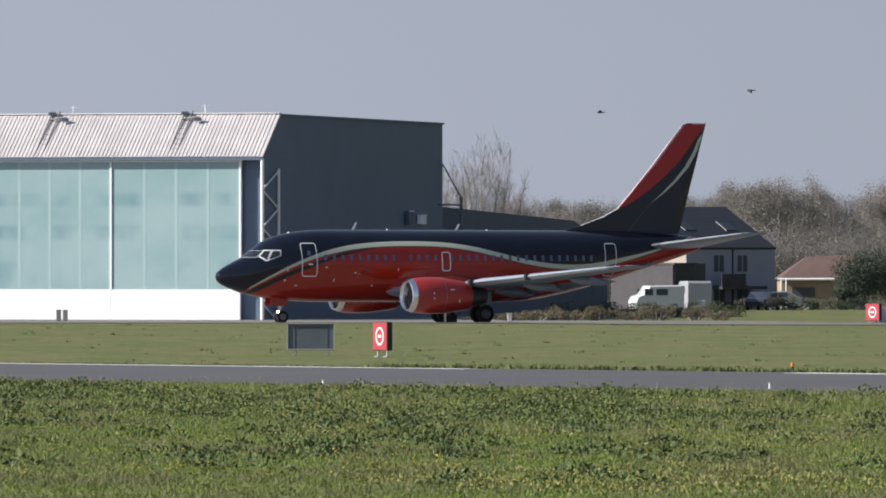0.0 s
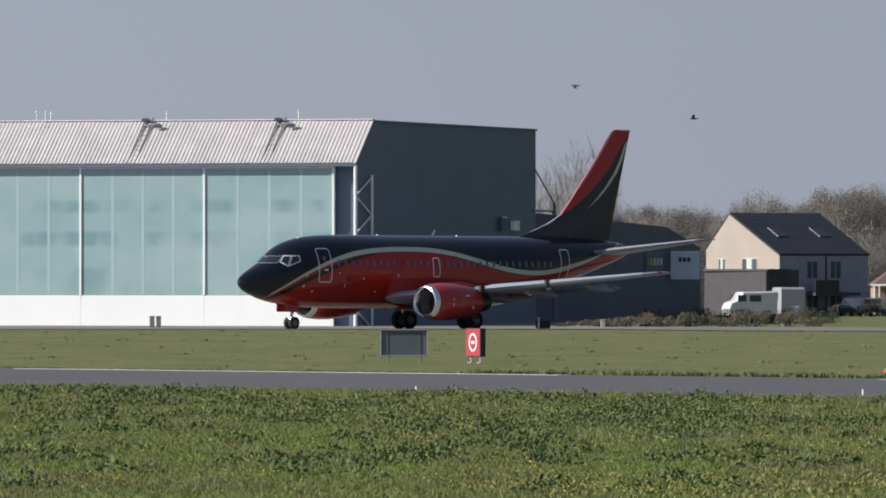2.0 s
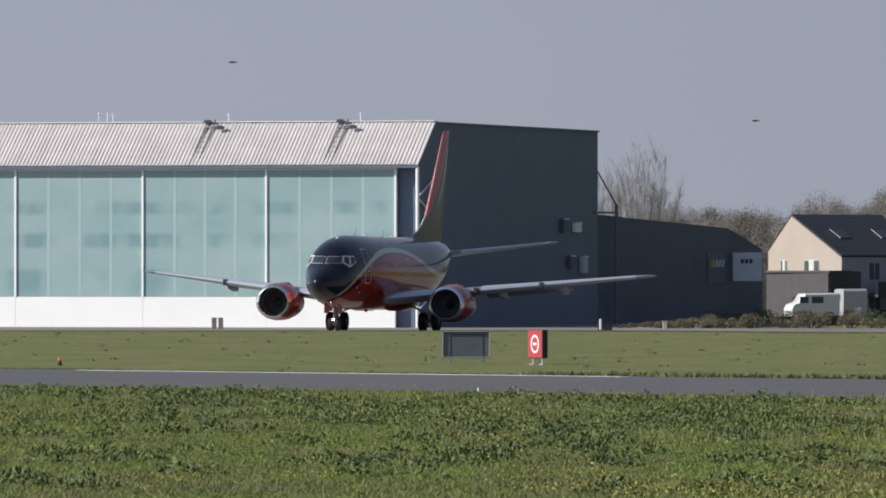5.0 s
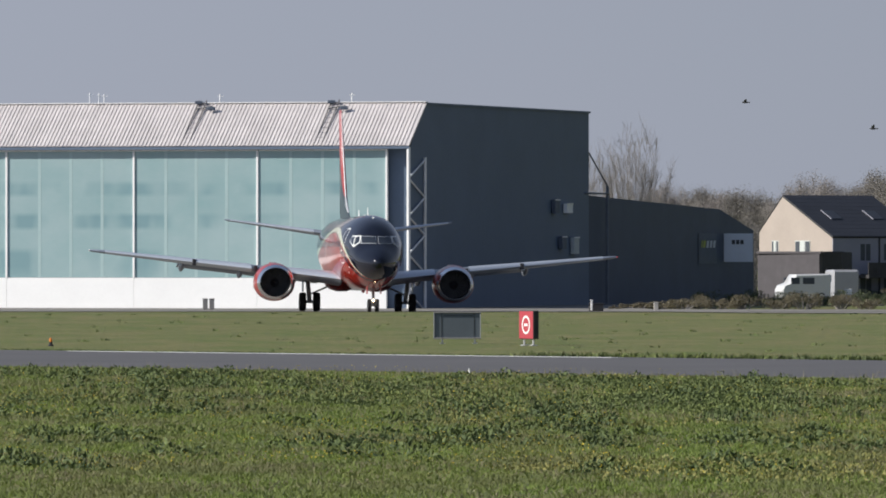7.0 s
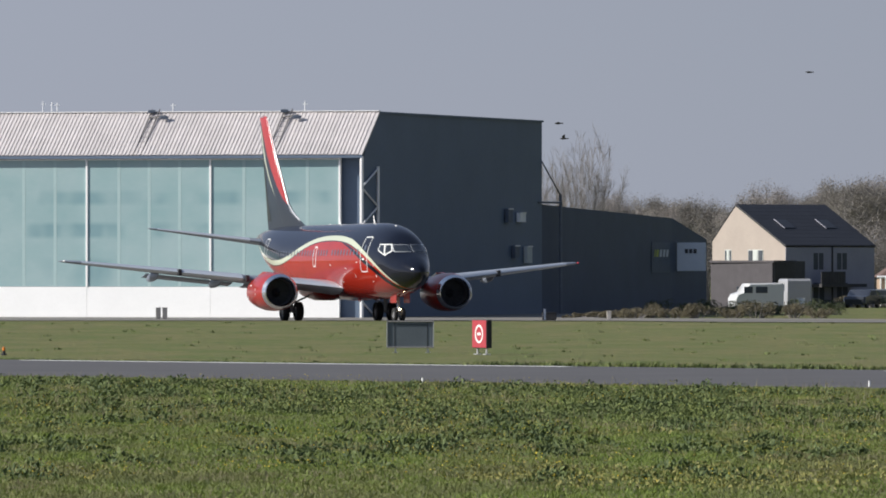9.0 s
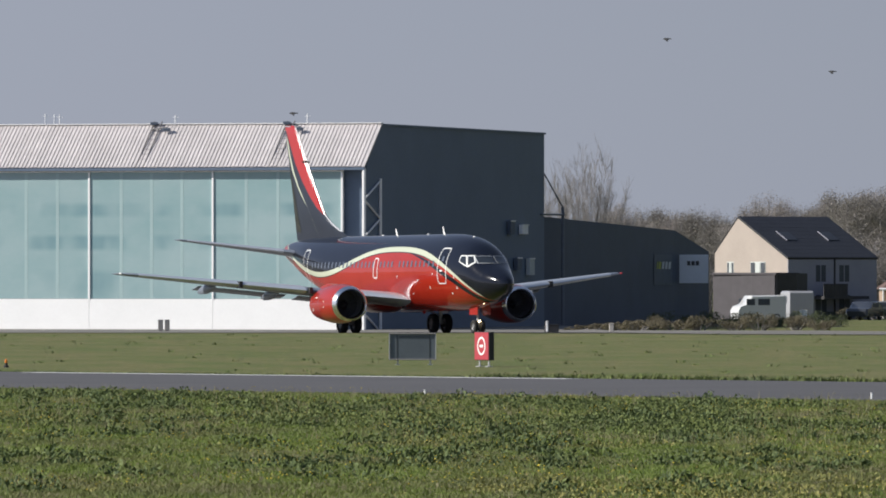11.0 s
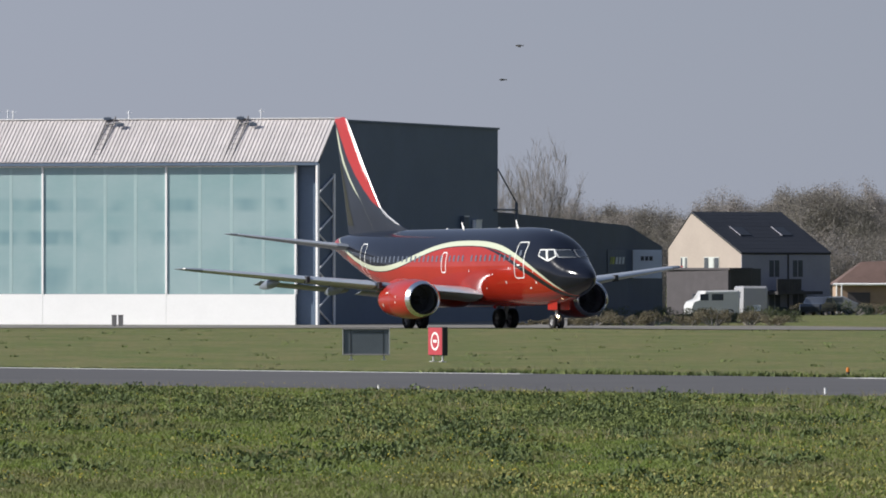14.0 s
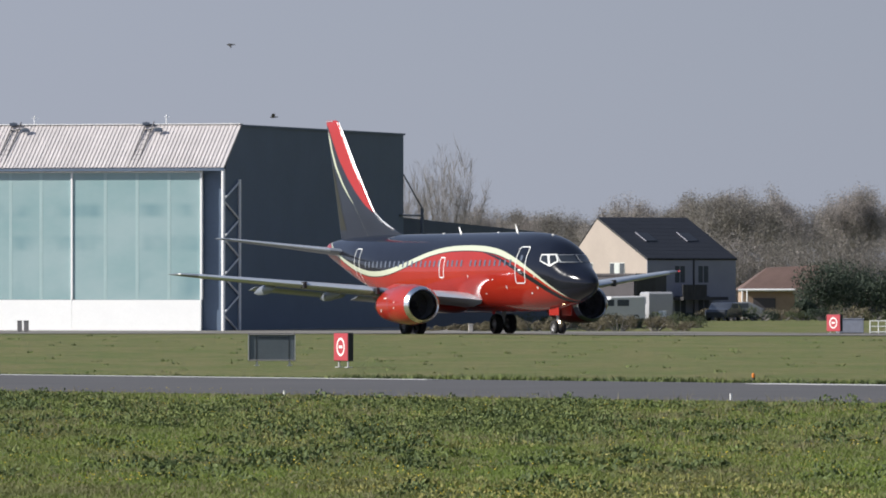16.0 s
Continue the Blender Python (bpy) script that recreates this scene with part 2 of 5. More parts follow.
part("door_pocket", prism([hp(0.0, 0.7, HG), hp(0.0, 0.7, 9.6), hp(0.0, 0.9, 9.6), hp(0.0, 0.9, HG)], -HU * 2.4), CLAD, hangar)
EDGES = [1.42, 9.86, 18.0, 26.45, 34.7, 43.0, 51.3, 59.6]
RIB = simple("panel_rib", (0.37, 0.50, 0.50), 0.4, 0, 0.06, 0.5, 4)
for k0, k1 in zip(EDGES, EDGES[1:]):
    door = part("sliding_door", prism([hp(k0 + 0.008, 0.25, HG + 0.02), hp(k0 + 0.008, 0.25, 1.58), hp(k0 + 0.008, 0.5, 1.58), hp(k0 + 0.008, 0.5, HG + 0.02)], -HU * (k1 - k0 - 0.016)), WHITEW, hangar, "tall sliding door, white below and turquoise glazing above")
    part("head_rail", prism([hp(k0 + 0.06, 0.27, 9.5), hp(k0 + 0.06, 0.27, 9.59), hp(k0 + 0.06, 0.45, 9.59), hp(k0 + 0.06, 0.45, 9.5)], -HU * (k1 - k0 - 0.12)), WHITEW, door, "white head rail")
    wd = (k1 - k0 - 0.14) / 4
    for j in range(4):
        a = k0 + 0.07 + j * wd
        part("glazing_panel", prism([hp(a, 0.3, 1.6), hp(a, 0.3, 9.6), hp(a, 0.42, 9.6), hp(a, 0.42, 1.6)], -HU * wd), GREEN, door)
        if j:
            part("rib", prism([hp(a - 0.14, 0.294, 1.6), hp(a - 0.14, 0.294, 9.6), hp(a - 0.14, 0.31, 9.6), hp(a - 0.14, 0.31, 1.6)], -HU * 0.2), RIB, door)
    part("mullion", prism([hp(k0 - 0.06, 0.22, 1.58), hp(k0 - 0.06, 0.22, 9.6), hp(k0 - 0.06, 0.5, 9.6), hp(k0 - 0.06, 0.5, 1.58)], -HU * 0.12), WHITEW, door, "white upright mullion")
part("eaves_gutter", prism([hp(-0.15, -0.12, 9.6), hp(-0.15, -0.12, 9.79), hp(-0.15, 0.2, 9.79), hp(-0.15, 0.2, 9.6)], -HU * L), CLAD, hangar, "dark eaves gutter")
STEEL = simple("white_steel", (0.85, 0.85, 0.84), 0.5, 0.2, 0.1, 1, 10)
bm = tube(hp(-0.1, 0.0, HG), hp(-0.1, 0.0, 9.7), 0.12)
tube(hp(-0.1, 3.5, HG), hp(-0.1, 3.5, 9.1), 0.1, bm=bm)
for k in range(8):
    z0, z1 = HG + k * 1.18, HG + (k + 1) * 1.18
    tube(hp(-0.1, 0.0 if k % 2 else 3.5, z0), hp(-0.1, 3.5 if k % 2 else 0.0, z1), 0.06, bm=bm)
part("lattice_column", bm, STEEL, hangar, "pale steel lattice column")

# ---- shed beside it ----
SHEDM = simple("navy_sheet", (0.066, 0.09, 0.135), 0.6, 0, 0.15, 0.4, 6)
shed = thing("shed", pose(0, 0, 0), "low dark clad shed joined to the hangar", "shed")
A, B, C = Vector((10.9, 601.2, 0)), Vector((20.65, 633, 0)), Vector((23.3, 640, 0))
part("wall", loft([[(A.x, A.y, HG), (A.x, A.y, 6.96), (A.x + 3, A.y + 14, 5.5), (A.x + 3, A.y + 14, HG)], [(B.x, B.y, HG), (B.x, B.y, 6.2), (B.x + 0.5, B.y + 12, 5.0), (B.x + 0.5, B.y + 12, HG)]]), SHEDM, shed)
part("lean_to", loft([[(B.x, B.y, HG), (B.x, B.y, 6.2), (B.x, B.y + 12, 5.0), (B.x, B.y + 12, HG)], [(C.x, C.y, HG), (C.x, C.y, 4.74), (C.x, C.y + 12, 4.0), (C.x, C.y + 12, HG)]]), SHEDM, shed)



# ---- the airliner; its origin is on the ground under the nose wheel, x forward, y to its left ----
NOSE = 3.95
FUS = [(0.0, 2.54, 2.56, 0.01), (0.08, 2.34, 2.74, 0.2), (0.25, 2.18, 2.9, 0.36), (0.5, 2.03, 3.06, 0.52), (1.0, 1.83, 3.33, 0.76), (1.5, 1.66, 3.57, 0.95),
       (1.9, 1.56, 3.82, 1.08), (2.3, 1.48, 4.13, 1.19), (2.7, 1.41, 4.42, 1.28), (3.1, 1.35, 4.63, 1.36), (3.7, 1.28, 4.84, 1.45), (4.5, 1.22, 5.01, 1.56),
       (5.4, 1.18, 5.11, 1.66), (6.5, 1.16, 5.16, 1.75), (8.0, 1.15, 5.17, 1.83), (9.5, 1.15, 5.17, 1.87), (12.0, 1.15, 5.17, 1.88), (15.0, 1.15, 5.17, 1.88), (17.5, 1.17, 5.17, 1.88),
       (19.0, 1.27, 5.17, 1.87), (20.5, 1.52, 5.17, 1.83), (22.0, 1.85, 5.17, 1.74), (23.5, 2.23, 5.16, 1.6), (25.0, 2.66, 5.13, 1.38), (26.5, 3.1, 5.07, 1.08),
       (28.0, 3.55, 4.98, 0.74), (29.0, 3.86, 4.88, 0.5), (29.6, 4.06, 4.78, 0.34), (29.8, 4.2, 4.68, 0.2)]
LIVERY = [(0.9, 1.2), (1.7, 1.9), (2.6, 2.45), (3.7, 3.02), (5.0, 3.56), (6.2, 3.92), (7.6, 4.2), (9.4, 4.36), (11.4, 4.4), (13.2, 4.34), (14.8, 4.14), (16.2, 3.84),
          (17.6, 3.52), (19.0, 3.26), (20.4, 3.14), (21.8, 3.16), (23.2, 3.34), (24.6, 3.62), (26.4, 4.04), (28.0, 4.5), (29.6, 5.0)]


def body_at(s):
    """Bottom, top and half width of the fuselage s metres behind the nose tip."""
    s = min(max(s, 0.0), FUS[-1][0])
    k = 0
    while k < len(FUS) - 2 and s > FUS[k + 1][0]:
        k += 1
    p0, p1, p2, p3 = FUS[max(k - 1, 0)], FUS[k], FUS[k + 1], FUS[min(k + 2, len(FUS) - 1)]
    h = p2[0] - p1[0]
    u = (s - p1[0]) / h
    out = []
    for i in (1, 2, 3):
        m1 = (p2[i] - p0[i]) / max(p2[0] - p0[0], 1e-6) * h
        m2 = (p3[i] - p1[i]) / max(p3[0] - p1[0], 1e-6) * h
        if k == 0:
            m1 = p2[i] - p1[i]
        out.append((2 * u**3 - 3 * u**2 + 1) * p1[i] + (u**3 - 2 * u**2 + u) * m1 + (3 * u**2 - 2 * u**3) * p2[i] + (u**3 - u**2) * m2)
    return out


def skin(s, z, side, lift=0.0):
    """The point of the fuselage's skin at that station and height."""
    lo, hi, w = body_at(s)
    zc = lo + (hi - lo) * 0.51
    h = (hi - zc) if z > zc else (zc - lo)
    c = max(0.0, 1 - ((z - zc) / h) ** 2) ** 0.5
    y = w * c
    n = Vector((0, c / w, (z - zc) / h / h)).normalized() if c > 0.02 else Vector((0, 0, 1))
    return Vector((NOSE - s, side * (y + n.y * lift), z + n.z * lift))


def patch(pts, side, lift, bm=None, thick=0.0):
    """A panel on the skin between four corners (s, z), bottom front, bottom rear, top rear, top front."""
    bm = bm or bmesh.new()
    n = 5
    (a, b, c, d) = pts
    grid = []
    for j in range(n + 1):
        v = j / n
        row = []
        for i in range(3):
            u = i / 2
            s = (a[0] * (1 - u) + b[0] * u) * (1 - v) + (d[0] * (1 - u) + c[0] * u) * v
            z = (a[1] * (1 - u) + b[1] * u) * (1 - v) + (d[1] * (1 - u) + c[1] * u) * v
            row.append(bm.verts.new(skin(s, z, side, lift)))
        grid.append(row)
    for j in range(n):
        for i in range(2):
            bm.faces.new((grid[j][i], grid[j][i + 1], grid[j + 1][i + 1], grid[j + 1][i]))
    return bm


def front_patch(y0, y1, z0, z1, side, lift):
    """A pane on the slope of the nose between two distances from the middle and two heights."""
    bm = bmesh.new()

    def at(y, z):
        a, b = 0.3, 6.0
        for _ in range(40):
            s = (a + b) / 2
            lo, hi, w = body_at(s)
            zc = lo + (hi - lo) * 0.51
            h = (hi - zc) if z > zc else (zc - lo)
            if (y / w) ** 2 + ((z - zc) / h) ** 2 > 1:
                a = s
            else:
                b = s
        return s

    grid = [[bm.verts.new((NOSE - at(y, z) + lift * 1.5, side * y, z + lift * 0.6)) for y in (y0 + (y1 - y0) * i / 6 for i in range(7))] for z in (z0 + (z1 - z0) * j / 4 for j in range(5))]
    for a, b in zip(grid, grid[1:]):
        for i in range(6):
            bm.faces.new((a[i], a[i + 1], b[i + 1], b[i]))
    return bm


def outline(s0, s1, z0, z1, side, width=0.048, lift=0.012):
    """A painted frame round a door, as a thin raised band."""
    bm = bmesh.new()
    r = min(0.16, (s1 - s0) * 0.24)
    out, inn = [], []
    for cs, cz, a0 in ((s0 + r, z0 + r, 180), (s1 - r, z0 + r, 270), (s1 - r, z1 - r, 0), (s0 + r, z1 - r, 90)):
        for t in range(4):
            a = math.radians(a0 + 30 * t)
            out.append((cs + r * math.cos(a), cz + r * math.sin(a)))
            inn.append((cs + (r - width) * math.cos(a), cz + (r - width) * math.sin(a)))
    for p, q, pi, qi in zip(out, out[1:] + out[:1], inn, inn[1:] + inn[:1]):
        patch([p, q, qi, pi], side, lift, bm) if abs(p[1] - q[1]) < 0.5 else patch([p, pi, qi, q], side, lift, bm)
    return bm


def wing_ring(x0, chord, y, z, thick, n=9, flat=0.45):
    """An aerofoil section, leading edge first; y fixed."""
    up, dn = [], []
    for i in range(n + 1):
        u = (1 - math.cos(math.pi * i / n)) / 2
        t = thick * chord * 5 * (0.2969 * u**0.5 - 0.126 * u - 0.3516 * u**2 + 0.2843 * u**3 - 0.1036 * u**4)
        up.append((x0 - u * chord, y, z + t))
        dn.append((x0 - u * chord, y, z - t * flat * 2))
    return up + dn[-2:0:-1]


def fine_curve(knots, n=3):
    """More knots on a smooth curve through those given."""
    out = []
    for i in range(len(knots) - 1):
        p0, p1, p2, p3 = knots[max(i - 1, 0)], knots[i], knots[i + 1], knots[min(i + 2, len(knots) - 1)]
        h = p2[0] - p1[0]
        m1, m2 = (p2[1] - p0[1]) / (p2[0] - p0[0]) * h, (p3[1] - p1[1]) / (p3[0] - p1[0]) * h
        for k in range(n):
            u = k / n
            out.append((p1[0] + u * h, (2 * u**3 - 3 * u**2 + 1) * p1[1] + (u**3 - 2 * u**2 + u) * m1 + (3 * u**2 - 2 * u**3) * p2[1] + (u**3 - u**2) * m2))
    return out + [knots[-1]]


def livery_material():
    m = Mat("airliner_paint", 0.2, 0.0, 0.0)
    ax = m.axes()
    s = m.math("SUBTRACT", NOSE, ax[0])
    zb = m.poly(s, fine_curve(LIVERY))
    d = m.math("SUBTRACT", ax[2], zb)
    top = m.ramp(d, -0.006, 0.006)
    grain = m.noise(0.8)
    red = m.mix(m.ramp(grain, 0.3, 0.7), (0.30, 0.021, 0.011), (0.345, 0.025, 0.013))
    navy = m.mix(m.ramp(grain, 0.3, 0.7), (0.004, 0.005, 0.011), (0.007, 0.009, 0.017))
    base = m.mix(top, red, navy)
    # black band below the line at the nose, tapering aft
    mid = m.poly(s, [(1.2, -0.26), (2.4, -0.33), (5.0, -0.42), (7.0, -0.3), (9.5, -0.14)])
    thick = m.poly(s, [(1.2, 0.16), (2.4, 0.15), (5.0, 0.12), (7.5, 0.055), (9.2, 0.0)])
    band = m.ramp(m.math("SUBTRACT", thick, m.math("ABSOLUTE", m.math("SUBTRACT", d, mid))), -0.006, 0.006)
    base = m.mix(band, base, (0.012, 0.012, 0.016))
    wide = m.math("MULTIPLY", m.ramp(s, 2.0, 6.5, 0.05, 0.13), m.ramp(s, 24.0, 28.0, 1.0, 0.2))
    line = m.ramp(m.math("SUBTRACT", wide, m.math("ABSOLUTE", d)), -0.005, 0.005)
    line = m.math("MULTIPLY", line, m.ramp(s, 1.6, 1.8))
    rim = m.ramp(m.math("SUBTRACT", 0.026, m.math("ABSOLUTE", m.math("ADD", m.math("ADD", d, wide), 0.022))), -0.004, 0.004)
    base = m.mix(m.math("MULTIPLY", rim, m.ramp(s, 5.0, 6.5)), base, (0.02, 0.012, 0.014))
    base = m.mix(line, base, (0.50, 0.53, 0.40))
    m.color(base)
    m.put(m.b.inputs["Roughness"], m.ramp(m.noise(3.0), 0.3, 0.7, 0.07, 0.12))
    m.bump(m.noise(0.7), 0.05, 0.03)
    return m.m


def fin_material():
    m = Mat("fin_paint", 0.3, 0.0, 0.0)
    ax = m.axes()
    # distance behind the swept leading edge
    s = m.math("SUBTRACT", NOSE, ax[0])
    lead = m.math("ADD", m.math("MULTIPLY", m.math("SUBTRACT", ax[2], 6.4), 0.858), 24.6)
    q = m.math("SUBTRACT", s, lead)
    edge = m.poly(ax[2], [(6.35, -0.05), (6.7, 0.5), (7.4, 1.0), (8.2, 1.35), (9.1, 1.55), (10.2, 1.5), (10.95, 1.45), (11.1, 2.5)])
    redm = m.math("MULTIPLY", m.ramp(m.math("SUBTRACT", edge, q), -0.01, 0.01), m.ramp(ax[2], 6.33, 6.36))
    grain = m.noise(0.8)
    base = m.mix(redm, m.mix(grain, (0.011, 0.015, 0.026), (0.02, 0.026, 0.042)), (0.37, 0.022, 0.022))
    # pale sweep behind it
    mid = m.poly(ax[2], [(6.7, 1.75), (7.3, 2.05), (8.0, 2.25), (8.8, 2.3), (9.6, 2.1), (10.3, 1.8), (10.8, 1.6)])
    w = m.poly(ax[2], [(6.75, 0.0), (7.6, 0.1), (9.0, 0.13), (10.3, 0.1), (10.7, 0.0)])
    sw = m.ramp(m.math("SUBTRACT", w, m.math("ABSOLUTE", m.math("SUBTRACT", q, mid))), -0.01, 0.01)
    base = m.mix(sw, base, (0.50, 0.53, 0.40))
    return m.color(base).m


PAINT = livery_material()
FIN = fin_material()
RED = simple("red_gloss", (0.33, 0.022, 0.0145), 0.28, 0, 0.1, 0.8, 10, 0.4)
WING = simple("wing_grey_metal", (0.22, 0.25, 0.30), 0.4, 0.3, 0.12, 0.6, 6)
SLAT = simple("bright_slat_metal", (0.56, 0.6, 0.65), 0.34, 0.55, 0.05, 2, 20)
LIPW = simple("bright_edge_metal", (0.9, 0.9, 0.9), 0.38, 0.25, 0.05, 2, 20)
LIP = simple("polished_metal", (0.75, 0.76, 0.78), 0.22, 1.0, 0.06, 2, 20)
DARKMETAL = simple("dark_metal", (0.06, 0.06, 0.065), 0.45, 0.6, 0.3, 4, 30)
FANM = simple("fan_black", (0.04, 0.04, 0.044), 0.4, 0.0, 0.3, 4, 30)
DUCT = simple("inlet_duct", (0.1, 0.1, 0.11), 0.6, 0.2, 0.3, 4, 30)
TYRE = simple("tyre_rubber", (0.018, 0.018, 0.019), 0.85, 0, 0.3, 5, 40)
HUB = simple("wheel_hub_metal", (0.22, 0.22, 0.23), 0.5, 0.5, 0.2, 6, 40)
STRUT = simple("gear_strut_grey", (0.42, 0.43, 0.44), 0.4, 0.4, 0.2, 6, 40)
WHITE = simple("white_trim_paint", (0.80, 0.80, 0.78), 0.4, 0, 0.06, 3, 30)
PANE = simple("cabin_pane", (0.13, 0.15, 0.19), 0.12, 0.3, 0.2, 5, 30)
SHIELD = simple("windshield_glass", (0.02, 0.024, 0.03), 0.05, 0.0, 0.2, 3, 20, 0.6)
m = Mat("red_tip_lamp", 0.3)
m.color((0.4, 0.02, 0.03))
TIPLAMP = m.m
m = Mat("landing_lamp", 0.3)
m.color((0.9, 0.8, 0.6))
m.b.inputs["Emission Color"].default_value = (1.0, 0.72, 0.4, 1)
m.b.inputs["Emission Strength"].default_value = 30
LAMP = m.m

plane = thing("airliner", pose(0, 0, 0), "twin-jet airliner in glossy red and navy with cream swoosh line, taxiing", "airplane")
rings = []
ss = [0.0, 0.03, 0.08, 0.15, 0.25, 0.4, 0.6, 0.85, 1.1, 1.4, 1.65, 1.9, 2.1, 2.3, 2.5, 2.7, 2.9, 3.1, 3.4, 3.8, 4.3, 4.9, 5.6, 6.5, 8, 10, 12, 14, 16, 17.5, 18.3, 19, 19.8, 20.5, 21.3, 22, 22.8, 23.5, 24.3, 25, 25.8, 26.5, 27.3, 28, 28.6, 29.1, 29.5, 29.8]
for s in ss:
    lo, hi, w = body_at(s)
    zc = lo + (hi - lo) * 0.51
    rings.append([(NOSE - s, w * math.sin(a), zc + (hi - zc if math.cos(a) > 0 else zc - lo) * math.cos(a)) for a in (2 * math.pi * i / 48 for i in range(48))])
fuselage = part("fuselage", loft(rings), PAINT, plane, smooth=True)

# wing and tail surfaces
for side in (1, -1):
    w = [wing_ring(NOSE - 9.9, 7.3, side * 1.2, 1.72, 0.1), wing_ring(NOSE - 10.35, 6.75, side * 1.9, 1.82, 0.1), wing_ring(NOSE - 12.35, 4.85, side * 4.8, 2.14, 0.105),
         wing_ring(NOSE - 14.6, 3.55, side * 8.8, 2.57, 0.105), wing_ring(NOSE - 17.4, 1.95, side * 13.8, 3.1, 0.1), wing_ring(NOSE - 17.72, 1.62, side * 14.3, 3.15, 0.09), wing_ring(NOSE - 18.1, 1.15, side * 14.44, 3.17, 0.04)]
    wing = part("wing", loft(w), WING, plane, "grey metal wing with polished leading edge", smooth=True)
    # polished slat band along the leading edge
    slat = []
    for x, ch, y, z, th in ((NOSE - 12.9, 4.4, 5.9, 2.26, 0.11), (NOSE - 14.6, 3.55, 8.8, 2.57, 0.105), (NOSE - 17.3, 2.0, 13.6, 3.08, 0.1)):
        r = wing_ring(x + 0.03, ch, side * y, z, th * 1.12)
        n = len(r)
        slat.append([r[3], r[2], r[1], r[0], r[n - 1], r[n - 2]])
    part("slat", loft(slat, closed=False), SLAT, wing, "bright polished slat", smooth=True)
    glove = []
    for x, ch, y, z, th in ((NOSE - 9.75, 7.4, 1.3, 1.74, 0.1), (NOSE - 10.3, 6.75, 1.95, 1.83, 0.1), (NOSE - 11.7, 5.4, 3.95, 2.05, 0.105)):
        r = wing_ring(x + 0.03, ch, side * y, z, th * 1.12)
        n = len(r)
        glove.append([r[3], r[2], r[1], r[0], r[n - 1], r[n - 2], r[n - 3]])
    part("inboard_leading_edge", loft(glove, closed=False), SLAT, wing, "pale metal leading edge at the wing root", smooth=True)
    for y in (3.4, 6.3, 9.4):
        xx = NOSE - (16.75 if y < 4 else 16.6 + (y - 4.8) * 0.42)
        zz = 1.85 + (y - 1.9) * 0.105
        f = [[(xx + u, side * y + r * 0.16 * math.cos(a), zz - 0.18 - d + r * 0.26 * math.sin(a)) for a in (2 * math.pi * i / 10 for i in range(10))]
             for u, r, d in ((1.5, 0.1, 0.0), (1.0, 0.8, 0.06), (0.2, 1.0, 0.12), (-0.5, 0.75, 0.2), (-1.0, 0.12, 0.28))]
        part("flap_fairing", loft(f), WING, wing, smooth=True)
    # trailing flap, slightly lowered
    for y0, y1, x0, x1 in ((2.0, 4.6, -13.05, -13.3), (5.2, 9.6, -13.45, -15.0)):
        r = [[(x0 if y == y0 else x1, side * y, 1.72 + (y - 1.9) * 0.105), ((x0 if y == y0 else x1) - 0.95, side * y, 1.5 + (y - 1.9) * 0.105), ((x0 if y == y0 else x1) - 0.3, side * y, 1.6 + (y - 1.9) * 0.105)] for y in (y0, y1)]
        part("flap", loft(r), WING, wing)
    part("wingtip_lamp", lathe([(0.16, 0.02), (0.1, 0.04), (0, 0.045), (-0.2, 0.02)], 8, "x", (NOSE - 17.85, side * 14.42, 3.17), caps=True), TIPLAMP if side == 1 else WHITE, wing)
    t = [wing_ring(NOSE - 25.6, 4.0, side * 0.5, 4.25, 0.1), wing_ring(NOSE - 26.1, 3.6, side * 1.0, 4.32, 0.1), wing_ring(NOSE - 29.35, 1.35, side * 6.15, 5.02, 0.09), wing_ring(NOSE - 29.7, 0.95, side * 6.36, 5.06, 0.05)]
    tail = part("tailplane", loft(t), WING, plane, "grey metal tailplane", smooth=True)
    edge = []
    for x, ch, y, z, th in ((NOSE - 26.5, 3.3, 1.6, 4.4, 0.1), (NOSE - 29.3, 1.38, 6.1, 5.01, 0.09)):
        r = wing_ring(x + 0.02, ch, side * y, z, th * 1.12)
        n = len(r)
        edge.append([r[2], r[1], r[0], r[n - 1]])
    part("leading_edge", loft(edge, closed=False), SLAT, tail, "bright polished leading edge", smooth=True)
    part("slat_gap", box(NOSE - 14.95, NOSE - 14.58, side * 8.9 - 0.1, side * 8.9 + 0.1, 2.4, 2.74, 0.02), DARKMETAL, wing)
    part("slat_gap", box(NOSE - 13.0, NOSE - 12.7, side * 5.7 - 0.1, side * 5.7 + 0.1, 2.08, 2.42, 0.02), DARKMETAL, wing)
    part("wing_fairing", loft([[(x, side * (0.95 + 0.88 * r * math.cos(a)), 1.68 + 0.6 * r * math.sin(a)) for a in (2 * math.pi * i / 14 for i in range(14))]
                               for x, r in ((NOSE - 11.6, 0.1), (NOSE - 12.4, 0.7), (NOSE - 13.2, 1.0), (NOSE - 15.5, 1.0), (NOSE - 17.3, 0.7), (NOSE - 18.6, 0.1))]), RED, plane, smooth=True)

